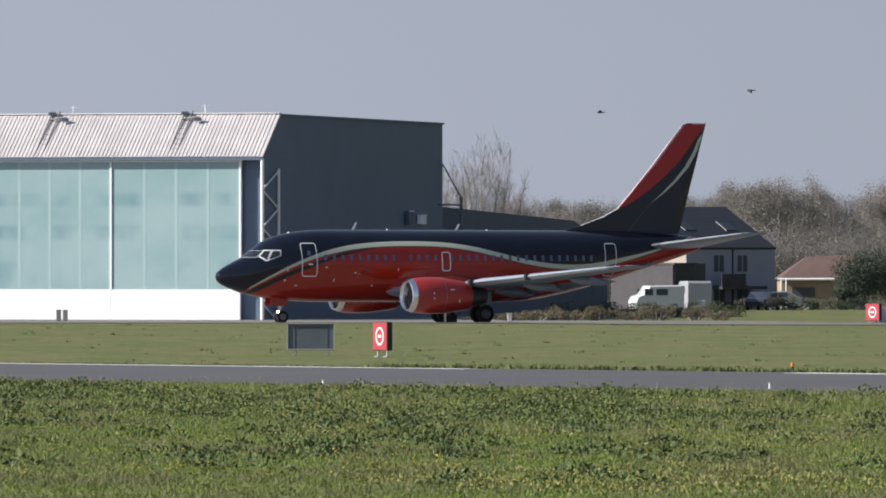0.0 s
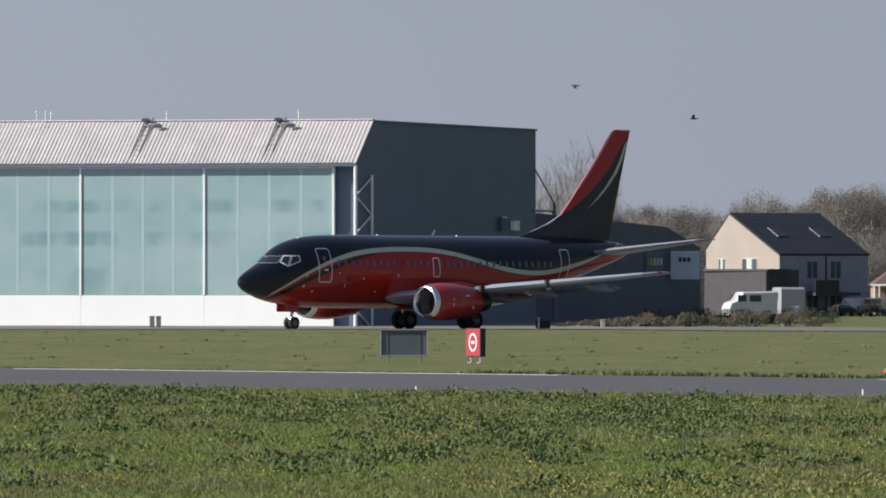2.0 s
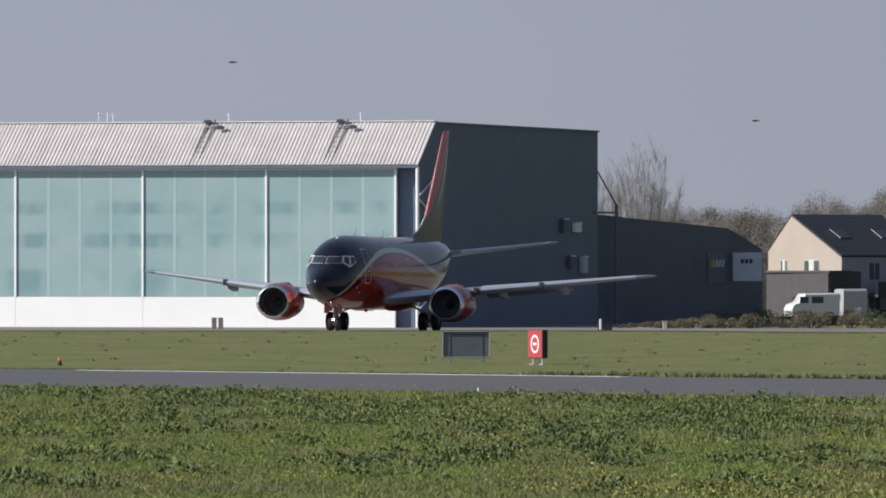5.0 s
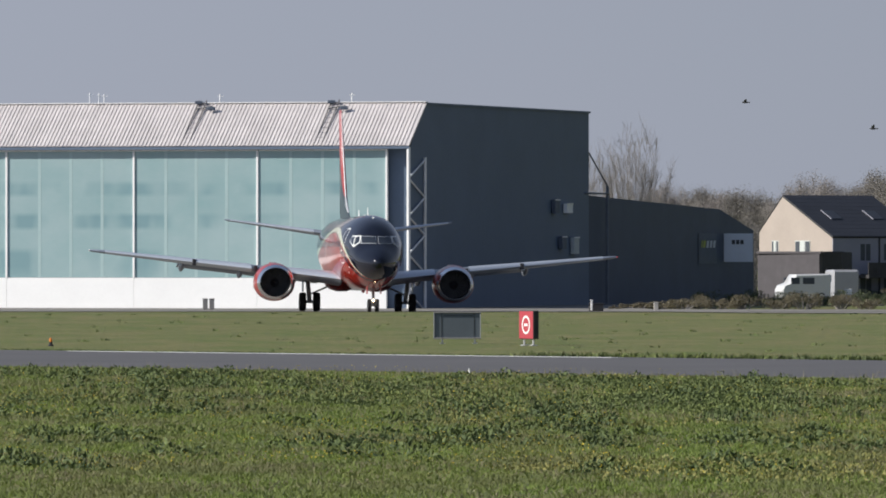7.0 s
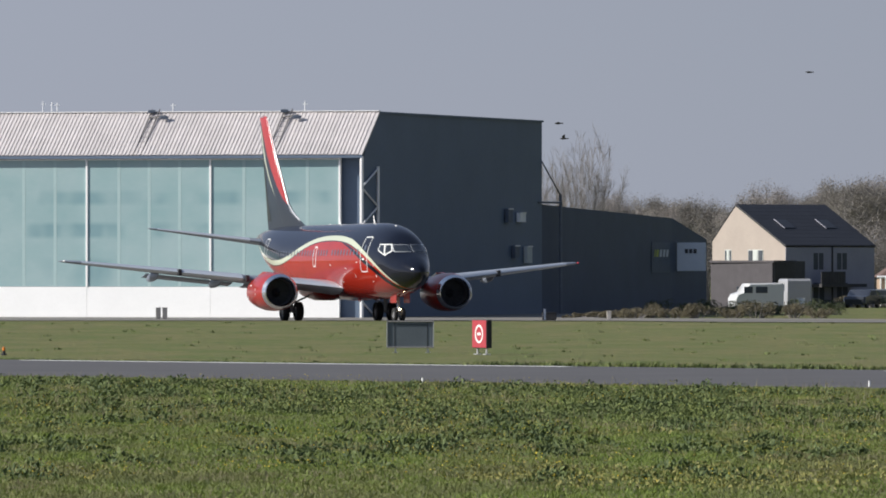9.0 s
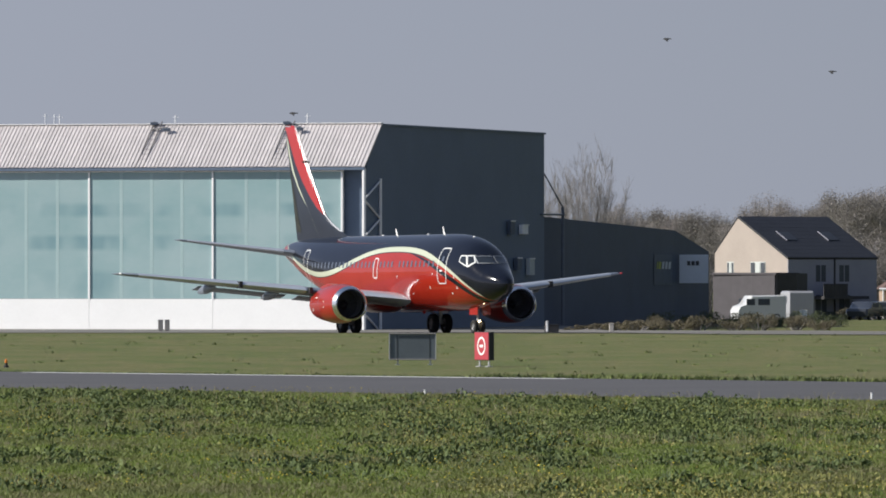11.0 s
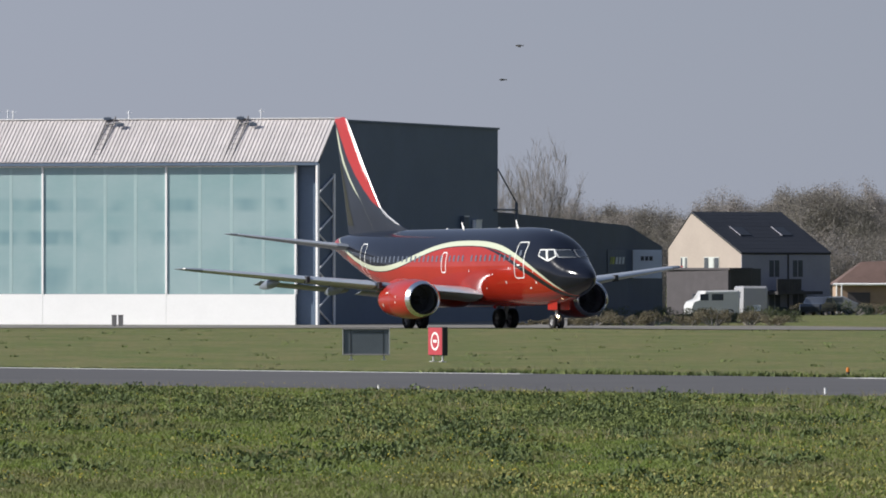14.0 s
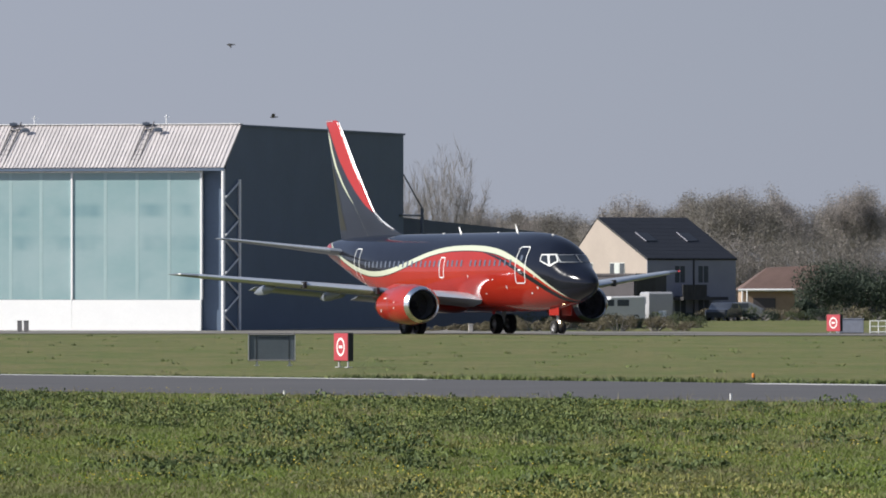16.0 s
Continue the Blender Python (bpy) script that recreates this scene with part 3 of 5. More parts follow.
FINS = [(20.7, 28.45, 5.0, 0.03), (22.3, 28.6, 5.45, 0.13), (23.7, 28.72, 5.95, 0.2), (24.6, 28.84, 6.4, 0.26), (25.4, 29.06, 7.25, 0.25), (26.75, 29.5, 8.8, 0.2), (28.27, 30.0, 10.65, 0.14), (28.7, 30.14, 11.14, 0.1), (28.98, 30.16, 11.25, 0.03)]
rings = []
for s0, s1, z, th in FINS:
    up = [(NOSE - (s0 + (s1 - s0) * u), 0.48 * th * (1 - (2 * abs(u - 0.35) / 1.3) ** 2), z) for u in (0.004, 0.05, 0.15, 0.35, 0.6, 0.85)]
    tip0, tip1 = (NOSE - s0, 0, z), (NOSE - s1, 0, z)
    rings.append([tip0] + up + [tip1] + [(x, -y, zz) for x, y, zz in up[::-1]])
fin = part("tail_fin", loft(rings), FIN, plane, "tall tail fin in red, navy and cream", smooth=True)
part("fin_leading_edge", loft([[(NOSE - s0 - 0.1, 0.085 * min(th * 5, 1), z), (NOSE - s0 + 0.05, 0, z), (NOSE - s0 - 0.1, -0.085 * min(th * 5, 1), z), (NOSE - s0 - 0.14, 0, z)] for s0, s1, z, th in FINS[1:8]]), LIPW, fin, "polished leading edge")
OLIVE = simple("rudder_paint", (0.018, 0.018, 0.011), 0.4, 0, 0.2, 1, 8, 0.2)
for side in (1, -1):
    r = [[(NOSE - (s0 + (s1 - s0) * u), side * (0.48 * th * (1 - (2 * abs(u - 0.35) / 1.3) ** 2) + 0.012), z) for u in (u0, (u0 + 0.985) / 2, 0.985)] for (s0, s1, z, th), u0 in zip(FINS[1:6], (0.87, 0.86, 0.86, 0.87, 0.93))]
    part("rudder", loft(r, closed=False), OLIVE, fin, "dark olive rudder panel")

part("fin_tip_cap", box(NOSE - 30.1, NOSE - 29.3, -0.05, 0.05, 11.19, 11.23), SLAT, fin)

# engines
for side in (1, -1):
    c = (0, side * 4.82, 1.5)
    prof = [(NOSE - 9.42, 0.76), (NOSE - 9.34, 0.82), (NOSE - 9.36, 0.87), (NOSE - 9.62, 0.97), (NOSE - 9.95, 1.03), (NOSE - 10.5, 1.07), (NOSE - 11.3, 1.06), (NOSE - 12.3, 0.95), (NOSE - 13.0, 0.84)]
    cowl = loft([[(x, c[1] + r * 1.03 * math.cos(a), c[2] + r * (0.92 if math.sin(a) < 0 else 1.0) * math.sin(a)) for a in (2 * math.pi * i / 32 for i in range(32))] for x, r in prof[3:]], caps=False)
    engine = part("engine", cowl, RED, plane, "red engine nacelle with bright metal lip", smooth=True)
    ring = lambda lst: [[(x, c[1] + r * 1.03 * math.cos(a), c[2] + r * (0.92 if math.sin(a) < 0 else 1.0) * math.sin(a)) for a in (2 * math.pi * i / 32 for i in range(32))] for x, r in lst]
    part("inlet_lip", loft(ring([(NOSE - 9.75, 0.73), (NOSE - 9.5, 0.735)] + prof[:4]), caps=False), LIP, engine, "polished metal inlet lip", smooth=True)
    part("cowl_seam", loft(ring([(NOSE - 11.3, 1.064), (NOSE - 11.32, 1.064)]), caps=False), WING, engine)
    part("inlet_duct", loft(ring([(NOSE - 9.75, 0.73), (NOSE - 10.6, 0.75)]), caps=False), DUCT, engine, smooth=True)
    for x, b, w, h in ((-10.55, 0.15, 0.05, 0.1), (-10.55, -0.1, 0.05, 0.1), (-11.7, 0.35, 0.28, 0.05), (-12.1, -0.25, 0.05, 0.16)):
        r = 1.065 * 1.03 if x > -11.5 else 1.02 * 1.03
        mark = box(-w / 2, w / 2, -0.012, 0.012, -h / 2, h / 2)
        bmesh.ops.transform(mark, matrix=Matrix.Translation((NOSE + x, c[1] + side * r * math.cos(b), c[2] + r * math.sin(b))) @ Matrix.Rotation(side * b, 4, "X"), verts=mark.verts)
        part("stencil", mark, WHITE, engine)
    fan = bmesh.new()
    lathe([(NOSE - 10.5, 0.79), (NOSE - 10.52, 0.02)], 24, "x", c, fan)
    for k in range(20):
        a = 2 * math.pi * k / 20
        a2 = a + 0.2
        blade = bmesh.new()
        v = [blade.verts.new((NOSE - 10.42 - dx, c[1] + r * math.cos(b), c[2] + r * math.sin(b))) for r, b, dx in ((0.2, a, 0), (0.77, a + 0.05, 0), (0.77, a2 + 0.05, 0.07), (0.2, a2, 0.07))]
        blade.faces.new(v)
        part("fan_blade", blade, FANM, engine)
    part("fan_disc", fan, FANM, engine)
    part("spinner", lathe([(NOSE - 10.1, 0.01), (NOSE - 10.2, 0.1), (NOSE - 10.4, 0.22)], 16, "x", c), DARKMETAL, engine, smooth=True)
    part("exhaust_nozzle", lathe([(NOSE - 12.6, 0.7), (NOSE - 13.6, 0.55), (NOSE - 14.1, 0.42), (NOSE - 14.05, 0.36), (NOSE - 13.0, 0.3)], 24, "x", c), DARKMETAL, engine, smooth=True)
    part("pylon", loft([[(NOSE - 10.6, c[1] - 0.04, 2.52), (NOSE - 10.6, c[1] + 0.04, 2.52), (NOSE - 10.6, c[1] + 0.04, 2.4), (NOSE - 10.6, c[1] - 0.04, 2.4)],
                        [(NOSE - 12.2, c[1] - 0.2, 2.6), (NOSE - 12.2, c[1] + 0.2, 2.6), (NOSE - 12.2, c[1] + 0.2, 1.9), (NOSE - 12.2, c[1] - 0.2, 1.9)],
                        [(NOSE - 15.0, c[1] - 0.06, 2.1), (NOSE - 15.0, c[1] + 0.06, 2.1), (NOSE - 15.0, c[1] + 0.06, 1.9), (NOSE - 15.0, c[1] - 0.06, 1.9)]]), RED, engine)

TRIMG = simple("pale_window_trim", (0.5, 0.52, 0.54), 0.4, 0.1, 0.1, 3, 30)
# doors, panes and windshield
for side in (1, -1):
    front = part("door_front", outline(4.52, 5.42, 2.56, 4.42, side), WHITE, fuselage, "white-outlined cabin door")
    part("door_window", patch([(4.85, 3.72), (5.05, 3.72), (5.05, 3.98), (4.85, 3.98)], side, 0.014), PANE, front)
    part("door_handle", patch([(4.9, 3.2), (5.15, 3.2), (5.15, 3.28), (4.9, 3.28)], side, 0.014), WHITE, front)
    part("door_rear", outline(23.05, 23.81, 2.62, 4.46, side), WHITE, fuselage, "white-outlined rear door")
    part("exit_hatch", outline(12.88, 13.42, 2.88, 3.95, side, 0.055), WHITE, fuselage, "white-outlined overwing exit")
    for k in range(33):
        s = 5.9 + k * 0.508
        if k == 9 or abs(s - 13.15) < 0.3 or s > 22.2:
            continue
        part("cabin_window", patch([(s - 0.085, 3.46), (s + 0.085, 3.46), (s + 0.085, 3.77), (s - 0.085, 3.77)], side, 0.01), PANE, fuselage)
    # flight deck: a wide front pane and two side panes that dip lower, in white frames
    for pts in (((2.2, 3.64), (2.55, 3.39), (2.93, 4.02), (2.55, 4.02)), ((2.57, 3.40), (3.38, 3.69), (3.42, 4.02), (2.95, 4.02))):
        ms, mz = sum(p[0] for p in pts) / 4, sum(p[1] for p in pts) / 4
        surround = part("side_window_frame", patch(pts, side, 0.012), WHITE, fuselage, "white side window frame")
        part("side_window_pane", patch([(ms + (u - ms) * 0.78, mz + (v - mz) * 0.76) for u, v in pts], side, 0.024), SHIELD, surround)
    surround = part("windshield_frame", front_patch(0.05, 0.83, 3.6, 3.99, side, 0.008), TRIMG, fuselage, "pale windshield frame")
    part("windshield_pane", front_patch(0.075, 0.80, 3.625, 3.965, side, 0.026), SHIELD, surround)

# stencils, registration bars and the belly beacon
for side in (1, -1):
    for s, z, w, h in ((7.6, 2.75, 0.12, 0.05), (6.4, 2.3, 0.05, 0.16), (3.7, 2.85, 0.05, 0.14), (3.55, 2.3, 0.1, 0.1), (8.7, 2.05, 0.1, 0.05), (10.2, 2.9, 0.05, 0.12), (5.9, 3.05, 0.1, 0.06), (4.2, 2.05, 0.14, 0.06)):
        part("stencil", patch([(s, z), (s + w, z), (s + w, z + h), (s, z + h)], side, 0.012), WHITE, fuselage)
    for k in range(5):
        s = 24.9 + k * 0.36
        part("registration_bar", patch([(s, 2.98 + 0.04 * k), (s + 0.24, 2.98 + 0.04 * k), (s + 0.24, 3.3 + 0.04 * k), (s, 3.3 + 0.04 * k)], side, 0.012), PANE, fuselage)
part("beacon", lathe([(0.0, 0.1), (-0.08, 0.09), (-0.14, 0.04)], 10, "z", (NOSE - 11.0, 0, 1.16), caps=True), TIPLAMP, plane, "red belly beacon")
for s in (4.4, 10.4, 16.5):
    part("roof_blister", lathe([(0.0, 0.08), (0.04, 0.06), (0.06, 0.02)], 10, "z", (NOSE - s, 0, body_at(s)[1] - 0.02), caps=True), WHITE, plane)

# aerials
for s, h in ((8.3, 0.42), (14.6, 0.36)):
    part("aerial", loft([[(NOSE - s + 0.1, 0, 5.15), (NOSE - s, 0.025, 5.15), (NOSE - s - 0.12, 0, 5.15), (NOSE - s, -0.03, 5.15)], [(NOSE - s - 0.16, 0, 5.15 + h), (NOSE - s - 0.22, 0.015, 5.15 + h), (NOSE - s - 0.26, 0, 5.15 + h), (NOSE - s - 0.22, -0.015, 5.15 + h)]]), WHITE, plane)

# landing gear
def wheel_mesh(r, w):
    bm = lathe([(-w * 0.36, r * 0.55), (-w / 2, r * 0.62), (-w / 2, r * 0.88), (-w * 0.38, r * 0.98), (0, r), (w * 0.38, r * 0.98), (w / 2, r * 0.88), (w / 2, r * 0.62), (w * 0.36, r * 0.55)], 24, "y")
    return bm


def hub_mesh(r, w):
    bm = lathe([(-w * 0.36, r * 0.56), (-w * 0.2, r * 0.4), (-w * 0.42, r * 0.14), (-w * 0.42, 0.01)], 16, "y")
    lathe([(w * 0.36, r * 0.56), (w * 0.2, r * 0.4), (w * 0.42, r * 0.14), (w * 0.42, 0.01)], 16, "y", bm=bm)
    for k in range(6):
        a = k * math.pi / 3
        tube((r * 0.3 * math.cos(a), -w * 0.4, r * 0.3 * math.sin(a)), (r * 0.3 * math.cos(a), w * 0.4, r * 0.3 * math.sin(a)), 0.03, bm=bm)
    return bm


WHEELS = []
nose_gear = part("nose_gear", tube((0.05, 0, 0.35), (-0.12, 0, 1.7), 0.075), STRUT, plane, "grey nose landing gear with twin wheels", smooth=True)
bm = tube((-0.03, 0, 0.8), (-0.75, 0, 1.55), 0.035)
tube((0, -0.25, 0.34), (0, 0.25, 0.34), 0.05, bm=bm)
tube((0.12, 0, 0.75), (0.16, 0, 0.45), 0.03, bm=bm)
part("drag_brace", bm, STRUT, nose_gear)
part("taxi_lamp", lathe([(0.05, 0.01), (0.04, 0.045), (-0.05, 0.03)], 12, "x", (0.16, 0, 0.62)), LAMP, nose_gear, "lit warm taxi lamp")
for side in (1, -1):
    part("gear_door", box(-0.25, 0.8, side * 0.36 - 0.014, side * 0.36 + 0.014, 0.95, 1.55, 0.01), RED, nose_gear, "red gear door")
    w = part("nose_wheel", wheel_mesh(0.345, 0.2), TYRE, plane, "black tyre on grey hub", smooth=True)
    w.matrix_basis = pose(0, side * 0.2, 0.345)
    part("hub", hub_mesh(0.345, 0.2), HUB, w)
    WHEELS.append((w, Vector((0, side * 0.2, 0.345)), 0.345))
for side in (1, -1):
    gear = part("main_gear", tube((-11.05, side * 2.6, 0.5), (-11.05, side * 2.75, 2.0), 0.12), STRUT, plane, "grey main landing gear with twin wheels", smooth=True)
    bm = tube((-11.05, side * 2.2, 0.51), (-11.05, side * 3.0, 0.51), 0.075)
    tube((-11.05, side * 2.62, 0.9), (-11.05, side * 1.3, 1.5), 0.05, bm=bm)
    tube((-11.05, side * 2.62, 0.75), (-11.4, side * 2.62, 0.55), 0.04, bm=bm)
    part("side_brace", bm, STRUT, gear)
    part("gear_panel", box(-11.45, -10.65, side * 2.98 - 0.02, side * 2.98 + 0.02, 1.05, 1.85, 0.01), WING, gear)
    for dy in (-0.38, 0.38):
        w = part("main_wheel", wheel_mesh(0.51, 0.36), TYRE, plane, "black tyre on grey hub", smooth=True)
        at = Vector((-11.05, side * 2.6 + dy, 0.51))
        w.matrix_basis = Matrix.Translation(at)
        part("hub", hub_mesh(0.51, 0.36), HUB, w)
        WHEELS.append((w, at, 0.51))


# ---- the edge of the airfield: house, yard, trees ----
def far(dx, y, dz):
    """A place y metres off: dx and dz in 16000ths of the distance, beside the hangar corner and above the eye."""
    return Vector((dx * y / 16000, y, 3.06 + dz * y / 16000))


def block(x0, x1, y0, y1, z0, z1, bevel=0.0):
    return box(x0, x1, y0, y1, z0, z1, bevel)


RENDERW = simple("cream_render", (0.42, 0.36, 0.315), 0.85, 0, 0.08, 0.6, 8)
SLATE = simple("slate", (0.028, 0.03, 0.038), 0.6, 0, 0.2, 0.8, 10, piece=0.25)
DARKWOOD = simple("dark_timber", (0.05, 0.048, 0.05), 0.8, 0, 0.3, 1.5, 20)
FENCE = simple("weathered_boards", (0.088, 0.08, 0.088), 0.85, 0, 0.15, 1.5, 20, piece=0.15)
GLASS = simple("window_glass", (0.05, 0.06, 0.075), 0.5, 0, 0.3, 2, 10)
CURTAIN = simple("pale_blind", (0.55, 0.58, 0.56), 0.7, 0, 0.1, 2, 10)
TILE = simple("red_brown_tile", (0.13, 0.082, 0.068), 0.8, 0, 0.2, 1, 8)
BRICK = simple("buff_brick", (0.36, 0.26, 0.19), 0.85, 0, 0.2, 1, 12)

house = thing("house", pose(0, 0, 0), "cream rendered house with steep dark slate roof", "house")
g0, g1, ap = far(593, 703, 39), far(722, 697, 29), far(634, 701, 101)
EV = Vector((7.2, 6.7, 0))
ev = EV.normalized()
gd = (g1 - g0)
gd.z = 0
gd.normalize()
part("wall", prism([(g0.x, g0.y, -0.6), (g1.x, g1.y, -0.6), g1, ap, g0], EV), RENDERW, house, "cream rendered wall")
# a thin grey layer over the cream front wall, darker and bluer
MIDGREY = simple("mid_grey", (0.3, 0.3, 0.345), 0.85, 0, 0.1, 0.6, 8)
part("front_wall", prism([(g1.x, g1.y, -0.6), (g1 + EV)[:2] + (-0.6,), g1 + EV - Vector((0, 0, 0.05)), g1 - Vector((0, 0, 0.05))], Vector((ev.y, -ev.x, 0)) * 0.06), MIDGREY, house, "grey front wall")


def roof_plane(name, a, b, mat, parent, over=0.3, thick=0.16):
    """A slab from eaves a to ridge b, run along the house."""
    d = (b - a).normalized()
    n = d.cross(ev).normalized()
    if n.z < 0:
        n = -n
    a2 = a - d * over - ev * over
    b2 = b - ev * over
    return part(name, prism([a2 + n * 0.02, b2 + n * 0.02, b2 + n * thick, a2 + n * thick], EV + ev * over * 2), mat, parent, "dark slate roof slope")


south = roof_plane("roof", g1, ap, SLATE, house, 0.08)
roof_plane("roof", g0, ap, SLATE, house, 0.04, 0.06)


def on_slope(u, v, lift):
    """u metres along the ridge, v of the way down from it."""
    d = (g1 - ap)
    n = ev.cross(d).normalized()
    if n.z < 0:
        n = -n
    return ap + ev * u + d * v + n * (0.16 + lift)


SKYL = simple("roof_window_glass", (0.035, 0.04, 0.05), 0.5, 0, 0.2, 2, 10)
# courses of slates
for r in range(11):
    v0, v1 = r / 11, (r + 0.992) / 11
    pts = [on_slope(-0.06, v0, 0.008), on_slope(-0.06, v1, 0.012), on_slope(-0.06, v1, 0.0), on_slope(-0.06, v0, 0.0)]
    part("slate_course", prism(pts, ev * 9.95), SLATE, south)
for u in (2.0, 6.6):
    b = prism([on_slope(u, 0.38, 0.03), on_slope(u, 0.6, 0.03), on_slope(u, 0.6, 0.09), on_slope(u, 0.38, 0.09)], ev * 0.05)
    frame_ob = part("roof_window", b, MIDGREY, house, "roof window with a pale metal frame")
    part("pane", prism([on_slope(u + 0.09, 0.39, 0.03), on_slope(u + 0.09, 0.59, 0.03), on_slope(u + 0.09, 0.59, 0.06), on_slope(u + 0.09, 0.39, 0.06)], ev * 1.2), SKYL, frame_ob)


def wall_window(origin, along, out, k, z0, w, h, parent, blind=True, name="window"):
    """A framed window on a wall."""
    o = origin + along * k
    def q(a, d, z):
        p = o + along * a + out * d
        return (p.x, p.y, z)
    f = part(name, prism([q(0, -0.05, z0), q(w, -0.05, z0), q(w, -0.05, z0 + h), q(0, -0.05, z0 + h)], out * 0.09), CURTAIN if blind else DARKWOOD, parent)
    n = 3 if blind else 2
    for i in range(n):
        a0, a1 = w * i / n + 0.05, w * (i + 1) / n - 0.05
        part("pane", prism([q(a0, 0.045, z0 + 0.06), q(a1, 0.045, z0 + 0.06), q(a1, 0.045, z0 + h - 0.06), q(a0, 0.045, z0 + h - 0.06)], out * 0.02), GLASS if i != 1 or not blind else CURTAIN, f)
    return f


gn = Vector((gd.y, -gd.x, 0))
wall_window(g0.copy(), gd, gn, 4.0, 2.98, 1.65, 1.12, house)
wall_window(g0.copy(), gd, gn, 1.4, 2.98, 0.75, 1.12, house)
en = Vector((ev.y, -ev.x, 0))
for k in (3.0, 5.6):
    wall_window(g1.copy(), ev, en, k, 2.5, 1.2, 1.4, house, False)
    wall_window(g1.copy(), ev, en, k, -0.1, 1.3, 1.7, house, False)
part("downpipe", tube(g1 + ev * 5.1 + en * 0.1, (g1 + ev * 5.1 + en * 0.1)[:2] + (-0.5,), 0.07), DARKWOOD, house)
o = g1 + ev * 2.2
part("balcony", prism([(o.x, o.y, 1.2), ((o + en * 1.8).x, (o + en * 1.8).y, 1.2), ((o + en * 1.8).x, (o + en * 1.8).y, 1.45), (o.x, o.y, 1.45)], ev * 5.0), DARKWOOD, house, "dark timber balcony deck")
o2 = o + en * 1.75
for k in range(9):
    p = o2 + ev * (k * 0.3)
    part("balustrade_board", prism([(p.x, p.y, 1.45), (p.x, p.y, 2.4), ((p - en * 0.05).x, (p - en * 0.05).y, 2.4), ((p - en * 0.05).x, (p - en * 0.05).y, 1.45)], ev * 0.27), DARKWOOD, house)

# flat-roofed annex in front of the gable
annex = thing("annex", pose(0, 0, 0), "flat-roofed boarded annex beside the house", "outbuilding")
a0, a1 = far(590, 688, 0), far(699, 684, 0)
part("wall", prism([(a0.x, a0.y, -0.6), (a1.x, a1.y, -0.6), (a1.x, a1.y, 3.1), (a0.x, a0.y, 3.1)], (2, 5, 0)), FENCE, annex)
part("flat_roof", prism([(a0.x - 0.1, a0.y - 0.15, 3.1), (a1.x + 0.1, a1.y - 0.15, 3.1), (a1.x + 0.1, a1.y - 0.15, 3.26), (a0.x - 0.1, a0.y - 0.15, 3.26)], (2, 5.2, 0)), FENCE, annex)
for k in range(16):
    p = a0.lerp(a1, k / 16)
    q = a0.lerp(a1, (k + 0.985) / 16)
    part("board", prism([(p.x, p.y - 0.012, -0.5), (q.x, q.y - 0.012, -0.5), (q.x, q.y - 0.012, 3.08), (p.x, p.y - 0.012, 3.08)], (0, 0.008, 0)), FENCE, annex)
a2 = far(738, 686, 0)
part("dark_bay", prism([(a1.x + 0.02, a1.y + 0.4, -0.5), (a2.x, a2.y, -0.5), (a2.x, a2.y, 3.2), (a1.x + 0.02, a1.y + 0.4, 3.2)], (1, 4, 0)), DARKWOOD, annex)

# low garage with a tiled roof and a bright gutter
garage = thing("garage", pose(0, 0, 0), "low brick garage with red-brown tiled roof", "garage")
b0, b1 = far(886, 722, 0), far(985, 722, 0)
part("wall", block(b0.x + 0.3, b1.x, 722, 729, -0.6, 1.95), BRICK, garage)
part("roof", loft([[(b0.x, 721.6, 1.95), (b1.x + 3, 721.6, 1.95), (b1.x + 3, 729.5, 1.95), (b0.x, 729.5, 1.95)], [(b0.x + 2.4, 725, 3.75), (b1.x + 2.4, 725, 3.95), (b1.x + 2.4, 726, 3.95), (b0.x + 2.4, 726, 3.75)]]), TILE, garage, "red-brown tiled roof")
part("gutter", tube((b0.x - 0.1, 721.5, 1.95), (b1.x, 721.5, 1.95), 0.1), WHITEW, garage, "bright white gutter")
part("garage_door", block(b0.x + 1.1, b0.x + 2.9, 721.9, 722.05, -0.5, 1.3), FENCE, garage)
for x in (b0.x + 0.2, b0.x + 0.6):
    part("post", tube((x, 721.4, -0.5), (x, 721.4, 1.9), 0.06), STEEL, garage)

# ---- parked vehicles ----
VANW = simple("white_vehicle_paint", (0.62, 0.62, 0.61), 0.3, 0, 0.06, 1, 10, 0.4)
VANG = simple("grey_vehicle_paint", (0.2, 0.21, 0.22), 0.35, 0, 0.06, 1, 10, 0.3)
VANP = simple("pale_vehicle_paint", (0.34, 0.34, 0.355), 0.35, 0, 0.06, 1, 10, 0.3)
CARD = simple("dark_vehicle_paint", (0.05, 0.055, 0.065), 0.25, 0.2, 0.1, 1, 10, 0.5)


